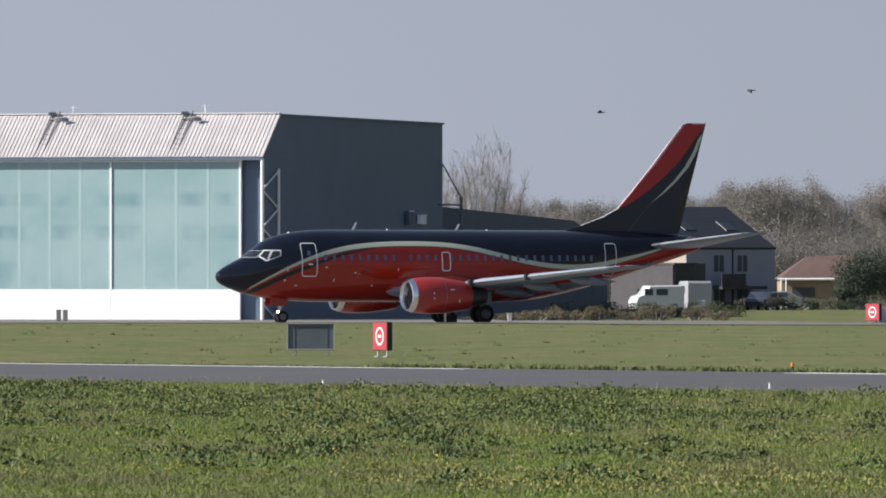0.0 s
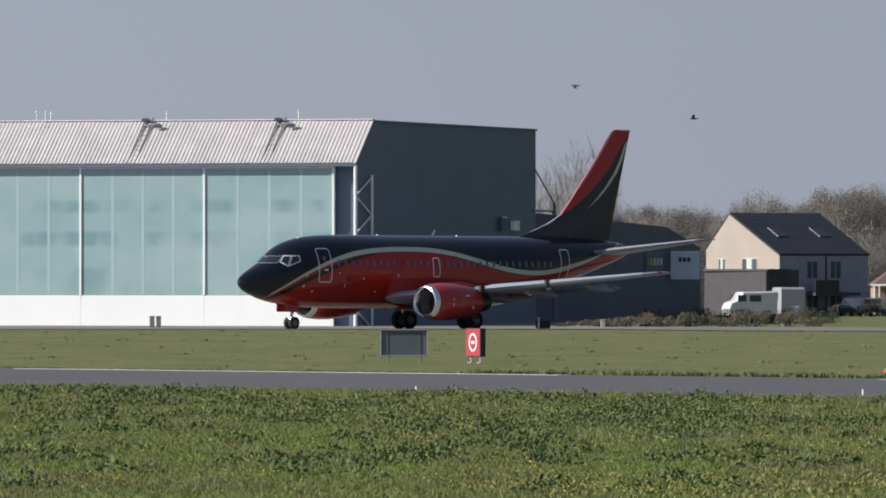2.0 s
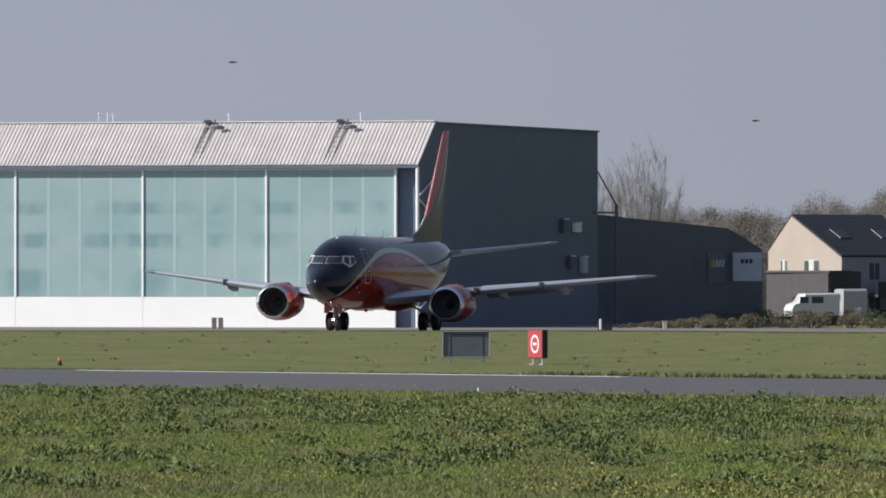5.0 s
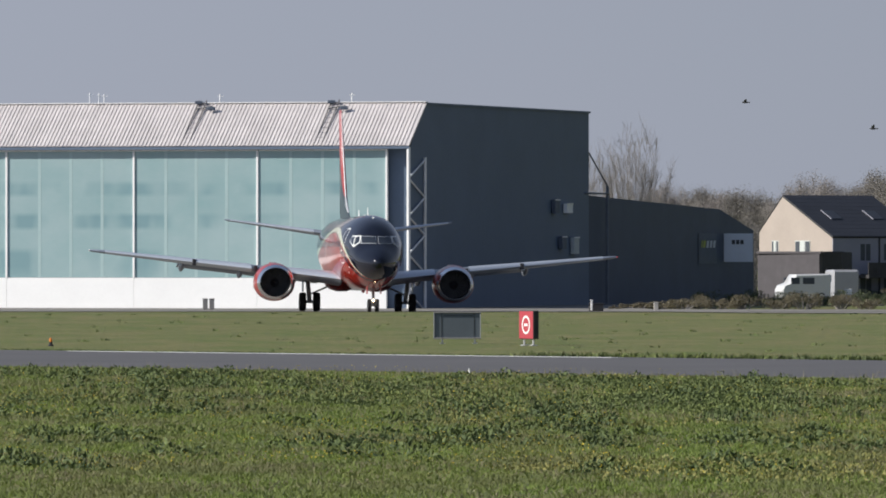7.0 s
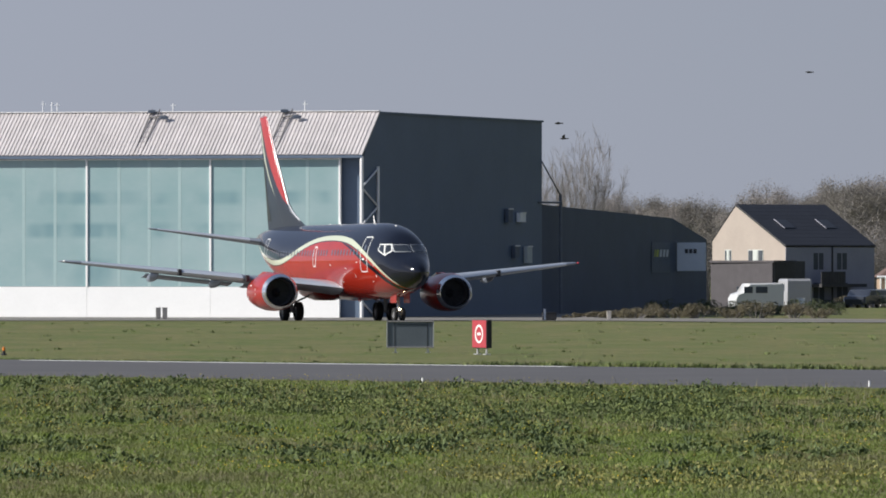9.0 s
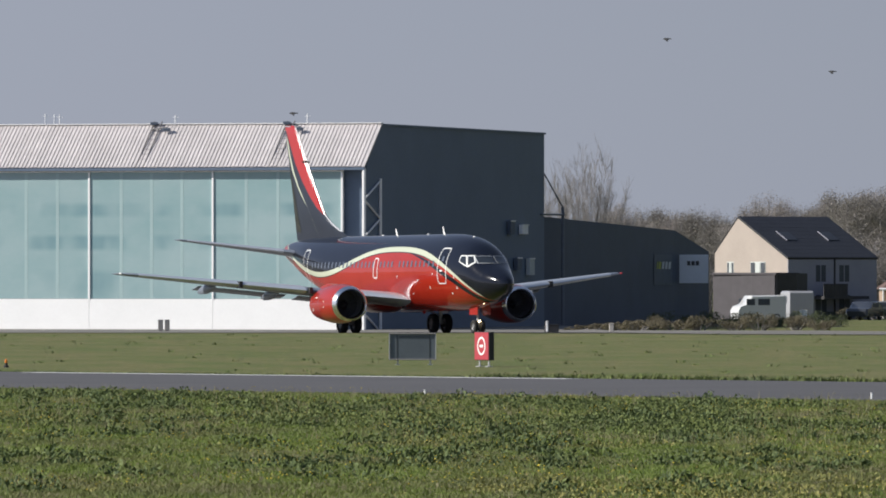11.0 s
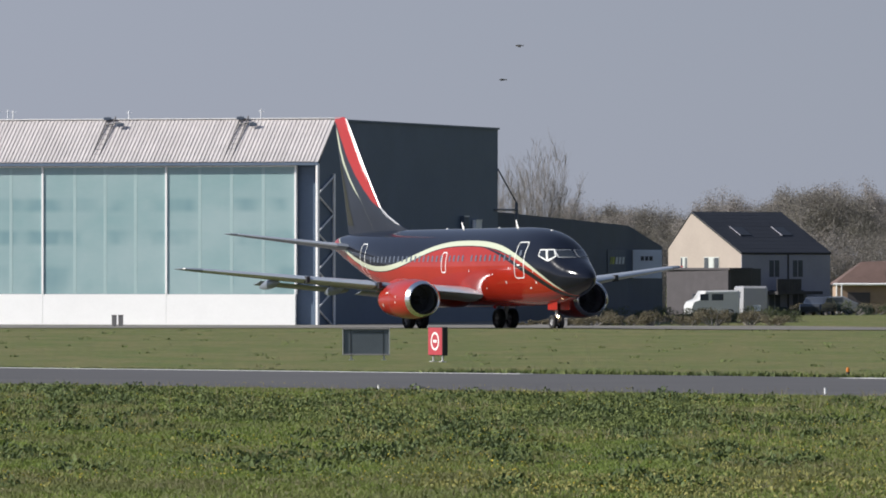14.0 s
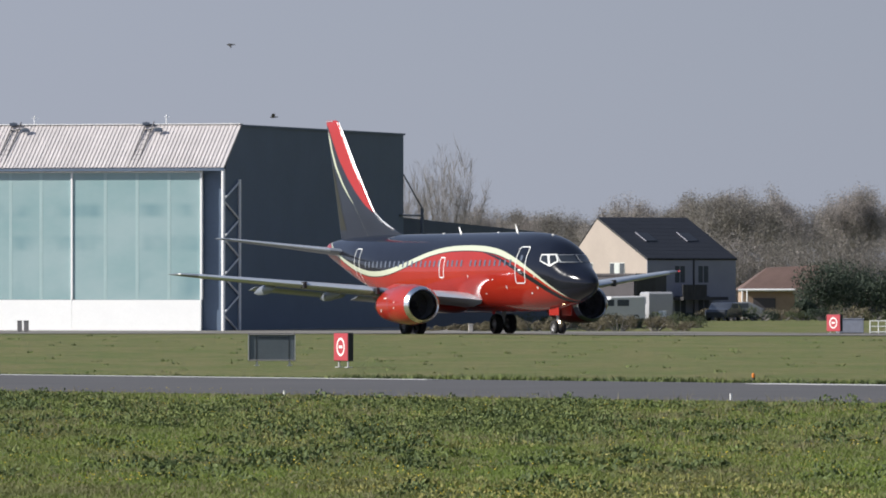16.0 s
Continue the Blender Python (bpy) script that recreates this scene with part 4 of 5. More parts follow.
def road_vehicle(name, at, turn, profile, width, mat, label, category, panes, wheels):
    """A body drawn from its side outline, with panes and wheels."""
    v = thing(name, pose(at.x, at.y, at.z, 0, 0, turn), label, category)
    rr = []
    for y, k in ((-width / 2, 0.94), (-width / 2 + 0.12, 1.0), (width / 2 - 0.12, 1.0), (width / 2, 0.94)):
        cx = sum(p[0] for p in profile) / len(profile)
        rr.append([(cx + (x - cx) * k, y, 0.4 + (z - 0.4) * (k if z > 0.4 else 1)) for x, z in profile])
    part("body", loft(rr), mat, v, smooth=True)
    for x0, x1, z0, z1 in panes:
        for side in (-1, 1):
            part("window", box(x0, x1, side * width / 2 - 0.03, side * width / 2 + 0.012, z0, z1, 0.01), GLASS, v)
    for x in wheels:
        for side in (-1, 1):
            w = part("wheel", wheel_mesh(0.33, 0.2), TYRE, v, smooth=True)
            w.matrix_basis = pose(x, side * (width / 2 - 0.1), 0.33)
            part("hub", hub_mesh(0.33, 0.2), HUB, w)
    return v


CARSIDE = [(-2.1, 0.3), (2.1, 0.3), (2.15, 0.7), (2.0, 0.9), (1.1, 1.0), (0.5, 1.42), (-1.0, 1.45), (-1.8, 1.05), (-2.15, 0.9)]
VANSIDE = [(-2.6, 0.3), (2.6, 0.3), (2.65, 0.9), (2.4, 1.25), (1.7, 1.45), (1.1, 2.1), (-2.5, 2.15), (-2.65, 1.9)]
HOMESIDE = [(-2.3, 0.35), (2.2, 0.35), (2.25, 0.9), (1.7, 1.3), (1.5, 1.8), (1.7, 2.1), (1.6, 2.45), (-2.2, 2.47), (-2.35, 2.3)]


def yard(dx, y):
    p = far(dx, y, 0)
    p.z = land(y) - 0.03
    return p


road_vehicle("van", yard(670, 664), 196, [(x * 0.72, z * 0.93) for x, z in VANSIDE], 1.8, VANW, "white panel van parked in the yard", "van", [(0.55, 1.2, 1.25, 1.72), (-0.6, 0.3, 1.25, 1.72)], (-1.15, 1.2))
road_vehicle("motorhome", yard(738, 669), 98, [(x * 0.8, z * 0.93) for x, z in HOMESIDE], 1.95, VANP, "pale motorhome parked in the yard", "motorhome", [(-1.3, -0.6, 1.4, 1.9), (0.25, 0.75, 1.4, 1.9)], (-1.2, 1.15))
road_vehicle("car", yard(858, 690), 250, CARSIDE, 1.75, CARD, "dark car parked before the house", "car", [(-0.9, -0.1, 1.0, 1.34), (0.0, 0.6, 1.0, 1.3)], (-1.35, 1.35))
road_vehicle("car", yard(880, 700), 180, CARSIDE, 1.75, VANG, "silver car parked beside the garage", "car", [(-0.9, -0.1, 1.0, 1.34), (0.0, 0.6, 1.0, 1.3)], (-1.35, 1.35))

# ---- trees and hedges ----
def leaf_material(name, lo, hi, patch_tone=None, scale=0.5, through_light=0.0):
    """Leaves that differ from one to the next and, where a tone is given, from patch to patch."""
    m = Mat(name, 0.75)
    r = m.t.nodes.new("ShaderNodeNewGeometry").outputs["Random Per Island"]
    c = m.mix(r, lo, hi)
    if patch_tone:
        m.world()
        c = m.mix(m.ramp(m.noise(scale, 4, 0.6, (1, 0.3, 1)), 0.42, 0.62, 0, 0.85), c, patch_tone)
    m.color(c)
    if through_light:
        glow = m.t.nodes.new("ShaderNodeBsdfTranslucent")
        m.put(glow.inputs[0], c)
        blend = m.t.nodes.new("ShaderNodeMixShader")
        blend.inputs[0].default_value = through_light
        m.put(blend.inputs[1], m.b.outputs[0])
        m.put(blend.inputs[2], glow.outputs[0])
        m.put(m.t.nodes["Material Output"].inputs[0], blend.outputs[0])
    return m.m


AUTUMN = leaf_material("autumn_leaves", (0.18, 0.163, 0.15), (0.46, 0.42, 0.39), through_light=0.35)
OLIVEL = leaf_material("olive_leaves", (0.15, 0.139, 0.125), (0.30, 0.278, 0.245), through_light=0.35)
IVY = leaf_material("dark_green_leaves", (0.02, 0.036, 0.026), (0.07, 0.095, 0.062), through_light=0.2)
DRY = leaf_material("dry_scrub", (0.12, 0.104, 0.068), (0.27, 0.235, 0.155), through_light=0.3)
BRAMBLE = leaf_material("bramble_leaves", (0.05, 0.07, 0.035), (0.15, 0.17, 0.085), through_light=0.3)
BARK = simple("grey_bark", (0.24, 0.222, 0.212), 0.9, 0, 0.3, 2, 20)


def leaves(points, size, rng, name, mat, parent=None, flat=0.0):
    """Many small bent leaves, each a pair of triangles."""
    n = len(points)
    P = np.asarray(points)
    a = rng.normal(size=(n, 3))
    a[:, 2] *= 1 - flat
    a /= np.linalg.norm(a, axis=1)[:, None]
    b = np.cross(a, rng.normal(size=(n, 3)))
    b /= np.linalg.norm(b, axis=1)[:, None]
    s = (size * rng.uniform(0.5, 1.5, n))[:, None]
    c = np.cross(a, b)
    V = np.stack([P - a * s, P + b * s * 0.55 + c * s * 0.2, P + a * s, P - b * s * 0.55 + c * s * 0.2], 1).reshape(-1, 3)
    F = [(4 * i, 4 * i + 1, 4 * i + 2, 4 * i + 3) for i in range(n)]
    me = bpy.data.meshes.new(name)
    me.from_pydata(V.tolist(), [], F)
    me.materials.append(mat)
    ob = new(name, me)
    if parent:
        ob.parent = parent
    return ob


def grow(bm, p, d, length, r, depth, rng, tips, spread=0.6, split=3, lift=0.18):
    """A limb that bends and forks."""
    q = p + d * length
    tube(p, q, max(r, 0.022), max(r * 0.6, 0.016), 4, bm, caps=False)
    tips.append((q, depth))
    if depth == 0:
        return
    for k in range(split):
        e = (d + Vector(rng.normal(size=3)) * spread * 0.6 + Vector((0, 0, lift))).normalized()
        at = p.lerp(q, 0.45 + 0.55 * (k + 1) / split)
        grow(bm, at, e, length * rng.uniform(0.6, 0.82), r * 0.55, depth - 1, rng, tips, spread, split, lift)


def tree(seed, height, leafmat, count, size, label, depth=4, spread=0.75, twig=0.042, lift=0.18, bole=0.3):
    rng = np.random.default_rng(seed)
    t = thing("tree", pose(0, 0, 0), label, "tree", "trees at the edge of the field")
    bm = bmesh.new()
    tips = []
    grow(bm, Vector((0, 0, -0.3)), Vector((0.03, 0, 1)).normalized(), height * bole, height * 0.012, depth, rng, tips, spread, 3, lift)
    top = max(q.z for q, _ in tips)
    k = height / top
    bmesh.ops.scale(bm, vec=(k, k, k), verts=bm.verts)
    part("trunk", bm, BARK, t)
    ends = [q * k for q, d in tips if d <= 2]
    pts = []
    for i in range(count):
        q = ends[rng.integers(len(ends))]
        pts.append(tuple(q + Vector(rng.normal(size=3)) * height * twig))
    if count:
        leaves(pts, size, rng, "crown", leafmat, t)
    return t


def plant(t, x, y, z, turn, scale, first=False):
    m = pose(x, y, z, 0, 0, turn) @ Matrix.Diagonal((scale, scale, scale, 1))
    if first:
        t.matrix_basis = m
        return t
    return copy_thing(t, m)


rng = np.random.default_rng(5)
kinds = [tree(1, 10.0, AUTUMN, 30000, 0.05, "tall tree with sparse pale autumn leaves", twig=0.036, bole=0.2, spread=0.85),
         tree(2, 10.0, OLIVEL, 34000, 0.06, "full tree with olive-brown autumn leaves", bole=0.2, spread=0.85),
         tree(3, 10.0, AUTUMN, 24000, 0.046, "twiggy tree with browning leaves", twig=0.034, bole=0.2, spread=0.85),
         tree(4, 10.0, OLIVEL, 32000, 0.055, "rounded tree with dull olive leaves", bole=0.2, spread=0.85)]
used = set()
dx = 440.0
i = 0
while dx < 1230:
    y = 765 + 40 * rng.random()
    want = float(np.interp(dx, [440, 600, 660, 760, 860, 1230], [104, 109, 116, 140, 152, 150])) + 8 * math.sin(dx / 31)
    want += rng.uniform(-8, 8)
    z = 3.06 + want * y / 16000 + 0.5
    k = (i * 3 + int(rng.integers(2))) % 4
    plant(kinds[k], dx * y / 16000, y, land(y) - 0.05, float(rng.uniform(0, 360)), z / 10.0, k not in used)
    used.add(k)
    dx += rng.uniform(30, 44)
    i += 1
dx = 460.0
while dx < 1240:
    y = 840 + 30 * rng.random()
    z = 3.06 + ((102 if dx < 660 else 138) + rng.uniform(-10, 8)) * y / 16000 + 0.5
    plant(kinds[int(rng.integers(4))], dx * y / 16000, y, land(y) - 0.05, float(rng.uniform(0, 360)), z / 10.0)
    dx += rng.uniform(36, 52)


def bare_tree(seed, height):
    """Upright stems fanning from the ground, with short ascending twigs."""
    rng = np.random.default_rng(seed)
    t = thing("tree", pose(0, 0, 0), "tall leafless tree with fine upright branches", "tree", "trees at the edge of the field")
    bm = bmesh.new()
    ends = []
    for i in range(36):
        az = rng.uniform(0, 2 * math.pi)
        tilt = 0.03 + 0.36 * rng.random() ** 0.8
        d = Vector((math.cos(az) * tilt, math.sin(az) * tilt, 1)).normalized()
        p = Vector((rng.normal() * 0.25, rng.normal() * 0.25, -0.3))
        n = 8
        step = height * rng.uniform(0.8, 1.0) * (1 - 1.1 * tilt * tilt) / n
        r = height * 0.0048
        for k in range(n):
            d = (d + Vector((rng.normal() * 0.025, rng.normal() * 0.025, 0.04))).normalized()
            q = p + d * step
            r2 = max(r * 0.74, 0.009)
            tube(p, q, r, r2, 4, bm, caps=False)
            if k > 0:
                for _ in range(6):
                    e = (d + Vector(rng.normal(size=3)) * 0.3 + Vector((0, 0, 0.3))).normalized()
                    a = p.lerp(q, rng.random())
                    b = a + e * height * rng.uniform(0.05, 0.11)
                    tube(a, b, 0.011, 0.007, 3, bm, caps=False)
                    for _ in range(4):
                        f = (e + Vector(rng.normal(size=3)) * 0.4 + Vector((0, 0, 0.15))).normalized()
                        g = a.lerp(b, rng.uniform(0.2, 1))
                        h = g + f * height * rng.uniform(0.025, 0.06)
                        tube(g, h, 0.008, 0.005, 3, bm, caps=False)
                        ends.append(h)
            p, r = q, r2
    part("trunk", bm, BARK, t)
    pts = [tuple(ends[rng.integers(len(ends))] + Vector(rng.normal(size=3)) * 0.12) for _ in range(2500)]
    leaves(pts, 0.03, rng, "crown", AUTUMN, t)
    return t


bare = bare_tree(9, 14.2)
for dx, y, turn, k, first in ((368, 742, 40, 0.99, True), (312, 748, 280, 0.86, False), (424, 752, 170, 0.66, False)):
    p = far(dx, y, 0)
    plant(bare, p.x, p.y, land(p.y) - 0.05, turn, k, first)


def shrub(at, size, mat, count, leaf, seed, label, name="shrub"):
    """A bush of stems and small leaves with an uneven outline."""
    rng = np.random.default_rng(seed)
    s = thing(name, pose(at.x, at.y, at.z), label, name)
    lumps = [(rng.uniform(-0.5, 0.5) * size[0], rng.uniform(-0.5, 0.5) * size[1], rng.uniform(0.25, 0.72) * size[2]) for _ in range(14)]
    pts = []
    for _ in range(count):
        c = lumps[rng.integers(14)]
        v = rng.normal(size=3)
        v /= np.linalg.norm(v)
        r = 0.28 * size[2] * rng.uniform(0.6, 1.1)
        pts.append((c[0] + v[0] * r * 1.4, c[1] + v[1] * r, max(0.02, c[2] + v[2] * r)))
    bm = bmesh.new()
    for c in lumps:
        tube((c[0] * 0.3, c[1] * 0.3, -0.05), c, 0.05, 0.015, 5, bm)
    part("woody_base", bm, BARK, s)
    leaves(pts, leaf, rng, "foliage", mat, s)
    return s


for j, (dx, y, w, h, lab) in enumerate(((1035, 716, 2.0, 4.6, "dark evergreen bush beside the garage"), (1085, 720, 2.6, 4.9, "tall dark ivy-clad bush"), (1140, 716, 2.6, 4.4, "dark evergreen bush beside the garage"), (1004, 712, 1.2, 1.7, "low dark evergreen bush"), (1195, 720, 3.0, 4.8, "dark evergreen bush beside the garage"))):
    shrub(yard(dx, y), (w, 2.0, h), IVY, 6500, 0.085, 30 + j, lab)
for j in range(22):
    dx = 350 + j * 21.5
    mat = (DRY, BRAMBLE, BRAMBLE, DRY, BRAMBLE)[j % 5] if j > 6 else DRY
    hgt = 0.3 + 0.08 * j if j < 6 else 0.75 + 0.4 * ((j * 5) % 4) / 3
    shrub(yard(dx, (560 if mat is DRY else 590) + (j * 7) % 5), (1.7, 1.2, hgt), mat, 1500, 0.045, 60 + j, "low scrub and bramble along the yard" if mat is BRAMBLE else "dry pale scrub along the yard", "scrub")
for j in range(9):
    shrub(yard(800 + j * 40, 690 + (j * 5) % 7), (2.6, 1.4, 0.8 + 0.5 * ((j * 7) % 5) / 4), (IVY, DRY, BRAMBLE)[j % 3], 1100, 0.06, 90 + j, "low scrub at the field's edge", "scrub")

for j in range(17):
    shrub(yard(760 + j * 28, 744 + (j * 5) % 9), (3.2, 2.2, 6.0 + 2.4 * ((j * 3) % 5) / 4), (OLIVEL, AUTUMN, OLIVEL)[j % 3], 7000, 0.058, 120 + j, "tangled brown thicket under the trees", "thicket")
for j in range(9):
    shrub(yard(440 + j * 19, 742 + (j * 5) % 7), (2.4, 2.0, 6.4), (AUTUMN, OLIVEL)[j % 2], 4500, 0.055, 150 + j, "tangled brown thicket behind the shed", "thicket")

# ---- on the hangar and shed ----
VENTM = simple("dark_grey_paint", (0.1, 0.125, 0.165), 0.6, 0, 0.2, 2, 20)
def wall_at(dx, off=0.05):
    """A place on the hangar's side wall, and its distance."""
    d = dx * 565 / (16000 * 0.29 - dx * 0.957)
    q = HR - HN * d + HU * off
    return q


for dx, dz, w, h, mat, nm, lab in ((250, 81, 0.4, 0.62, WHITEW, "wall_lamp", "pale square wall lamp on dark cladding"), (228, 84, 0.3, 0.9, VENTM, "wall_vent", "dark louvred vent on the wall"), (262, 15, 0.35, 1.1, CURTAIN, "wall_cabinet", "pale wall cabinet on dark cladding"), (240, 20, 0.3, 0.8, VENTM, "wall_vent", "dark louvred vent on the wall")):
    q = wall_at(dx)
    z = 3.06 + dz * q.y / 16000
    w2 = w / 0.29
    t = thing(nm, pose(q.x, q.y, z), lab, nm.replace("_", " "))
    part("case", prism([(-HN * -w2 / 2)[:2] + (-h / 2,), (-HN * w2 / 2)[:2] + (-h / 2,), (-HN * w2 / 2)[:2] + (h / 2,), (-HN * -w2 / 2)[:2] + (h / 2,)], HU * 0.25), mat, t)
    part("rim", prism([(HN * w2 / 2 + HU * 0.25)[:2] + (h / 2 - 0.05,), (-HN * w2 / 2 + HU * 0.25)[:2] + (h / 2 - 0.05,), (-HN * w2 / 2 + HU * 0.25)[:2] + (h / 2 + 0.03,), (HN * w2 / 2 + HU * 0.25)[:2] + (h / 2 + 0.03,)], HU * 0.06), STEEL, t)

LADM = simple("galvanised_grey", (0.2, 0.19, 0.19), 0.6, 0.2, 0.2, 2, 20)
# service ladders with floodlights on the roof slope
for k in (5.55, 14.3):
    t = thing("roof_ladder", pose(0, 0, 0), "dark service ladder with floodlights on the roof", "ladder", "roof ladders")
    for dk in (0.0, 0.5):
        part("rail", tube(hp(k + dk, -0.1, 9.85), hp(k + dk, 3.65, 12.72), 0.045), LADM, t)
    for j in range(9):
        d = -0.1 + 3.75 * (j + 0.5) / 9
        z = 9.85 + 2.87 * (j + 0.5) / 9
        part("rung", tube(hp(k, d, z), hp(k + 0.5, d, z), 0.014), LADM, t)
    part("bracket", tube(hp(k + 0.5, 3.0, 12.2), hp(k - 0.6, 2.8, 12.35), 0.05), DARKMETAL, t)
    lampm = part("floodlight", box(-0.24, 0.24, -0.12, 0.12, -0.1, 0.1, 0.03), VENTM, t, "dark floodlight head")
    lampm.matrix_basis = Matrix.Translation(hp(k - 0.6, 2.7, 12.22))
    share(lampm, "floodlight", Matrix.Translation(hp(k + 0.45, 3.4, 12.6)), t)
for k, h, d in ((4.9, 0.5, 4.2), (13.6, 0.45, 4.2), (21.3, 0.5, 4.2), (22.1, 0.55, 5.5), (22.7, 0.6, 5.5), (40.0, 0.5, 5.0)):
    t = thing("roof_aerial", pose(*hp(k, d, 12.54)), "thin pale aerial on the hangar roof", "aerial")
    part("rod", tube((0, 0, 0), (0, 0, h + 0.15), 0.035), STEEL, t)
    part("arm", tube((-0.15, 0, h), (0.2, 0, h), 0.025), STEEL, t)

# mast with stay at the back corner
MASTM = simple("weathered_steel", (0.16, 0.18, 0.21), 0.6, 0.1, 0.2, 2, 20)
t = thing("mast", pose(0, 0, 0), "dark steel mast with diagonal stay", "mast")
p = far(324, 604, 0)
part("post", tube((p.x, p.y, HG), (p.x, p.y, 7.6), 0.11), MASTM, t)
part("crossbar", tube((p.x + 0.1, p.y, 7.1), (far(285, 600, 0).x, 600, 7.1), 0.06), MASTM, t)
part("stay", tube((p.x, p.y, 7.6), (far(291, 600.5, 0).x, 600.5, 9.8), 0.05), MASTM, t)

# boards on the shed
SIGNW = simple("pale_board", (0.6, 0.64, 0.7), 0.6, 0, 0.06, 1, 10)
YEL = simple("yellow_green_paint", (0.45, 0.50, 0.12), 0.6)
t = thing("company_board", pose(0, 0, 0), "pale blue-grey notice board on the shed wall", "sign board")
q0, q1 = far(526, 638.6, 36), far(577, 638.6, 36)
part("panel", block(q0.x, q1.x, 633.6, 633.75, 3.06 - 14 * 0.0399, 4.5, 0.02), SIGNW, t)
for k in range(3):
    part("bar", block(q0.x + 0.55 + k * 0.3, q0.x + 0.78 + k * 0.3, 633.57, 633.605, 3.75, 4.05), DARKMETAL, t)
t = thing("company_board", pose(0, 0, 0), "dark notice board with a small pale emblem", "sign board")
q0, q1 = far(486, 627, 0), far(522, 627, 0)
part("panel", prism([(q0.x, 627.7, 2.4), (q1.x, 632.3, 2.4), (q1.x, 632.3, 4.5), (q0.x, 627.7, 4.5)], (0, -0.1, 0)), VENTM, t)
for k, (a, w, mat) in enumerate(((0.14, 0.05, YEL), (0.24, 0.12, YEL), (0.42, 0.12, SIGNW), (0.6, 0.12, SIGNW), (0.78, 0.12, SIGNW))):
    x0 = q0.x + (q1.x - q0.x) * a
    x1 = x0 + (q1.x - q0.x) * w
    part("bar", prism([(x0, 627.7 + 4.6 * a - 0.11, 3.5), (x1, 627.7 + 4.6 * (a + w) - 0.11, 3.5), (x1 + 0.05, 627.7 + 4.6 * (a + w) - 0.11, 4.0), (x0 + 0.05, 627.7 + 4.6 * a - 0.11, 4.0)], (0, -0.03, 0)), mat, t)


# ---- signs, markers and boxes on the field ----
REDS = simple("red_sign_face", (0.40, 0.045, 0.06), 0.45, 0, 0.08, 2, 20)
SLATEG = simple("grey_blue_panel", (0.11, 0.13, 0.15), 0.5, 0, 0.15, 1.2, 15)
ALU = simple("aluminium_post", (0.60, 0.60, 0.60), 0.4, 0.5, 0.1, 3, 20)
BLACKP = simple("black_case", (0.025, 0.025, 0.028), 0.6, 0, 0.2, 3, 20)
ORANGE = simple("orange_lens", (0.75, 0.22, 0.02), 0.35, 0, 0.1, 5, 20)
CASEG = simple("grey_case", (0.26, 0.25, 0.24), 0.6, 0, 0.15, 3, 20)


def ring_bm(r0, r1, y, n=28):
    bm = bmesh.new()
    vs = []
    for i in range(n):
        a = 2 * math.pi * i / n
        vs.append([bm.verts.new((r * math.cos(a), yy, r * math.sin(a))) for r, yy in ((r0, y), (r1, y), (r1, y - 0.006), (r0, y - 0.006))])
    for a, b in zip(vs, vs[1:] + vs[:1]):
        for i in range(4):
            bm.faces.new((a[i], a[(i + 1) % 4], b[(i + 1) % 4], b[i]))
    return bm


def no_entry(at, turn, w, h, leg, label):
    """Mandatory sign: red face with a white ring and bar; the face looks along its own -y."""
    t = thing("no_entry_sign", pose(at.x, at.y, at.z, 0, 0, turn), label, "airfield sign")
    part("case", box(-w / 2, w / 2, 0.0, 0.2, leg, leg + h, 0.015), BLACKP, t)
    face = part("face", box(-w / 2 + 0.02, w / 2 - 0.02, -0.012, 0.0, leg + 0.02, leg + h - 0.02), REDS, t, "red face with white ring")
    r = ring_bm(0.24, 0.31, -0.013)
    bmesh.ops.translate(r, vec=(0, 0, leg + h / 2), verts=r.verts)
    part("ring", r, WHITE, face)
    part("bar", box(-0.13, 0.13, -0.02, -0.013, leg + h / 2 - 0.045, leg + h / 2 + 0.045), WHITE, face)
    for x in (-w * 0.32, w * 0.32):
        part("leg", tube((x, 0.1, -0.02), (x, 0.1, leg + 0.03), 0.035), ALU, t)
        part("foot", box(x - 0.1, x + 0.1, 0.0, 0.2, -0.02, 0.03, 0.005), ALU, t)
    return t


c = Vector((180.5 * 302 / 16000, 302, 0))
no_entry(c, -65, 1.1, 0.95, 0.22, "red no-entry airfield sign with white ring on short legs")
c = Vector((1053 * 500 / 16000, 500, 0))
c.z = land(500)
no_entry(c, -50, 1.1, 0.95, 0.12, "red no-entry airfield sign beside a grey equipment box")

# the other sign, seen from behind
t = thing("airfield_sign", pose(0.31, 308, 0), "grey-blue back of an airfield sign on two posts", "airfield sign")
part("back_panel", box(0.03, 1.58, 0.0, 0.22, 0.17, 1.08, 0.02), SLATEG, t)
part("end_panel", box(0.0, 0.03, -0.03, 0.25, 0.17, 1.09), ALU, t, "bright end panel")
part("end_panel", box(1.58, 1.61, -0.03, 0.25, 0.17, 1.09), ALU, t)
for z in (0.19, 1.07):
    part("rim_tube", tube((0.0, -0.03, z), (1.61, -0.03, z), 0.022), CASEG, t)
for x in (0.27, 1.38):
    part("post", box(x, x + 0.06, 0.08, 0.14, -0.02, 0.2, 0.008), ALU, t)
    part("foot", box(x - 0.06, x + 0.12, 0.03, 0.19, -0.02, 0.03), ALU, t)
    part("seam", box(x, x + 0.02, -0.008, 0.0, 0.2, 1.05), BLACKP, t)
part("top_rail", box(0.0, 1.61, -0.02, 0.24, 1.085, 1.11), BLACKP, t)
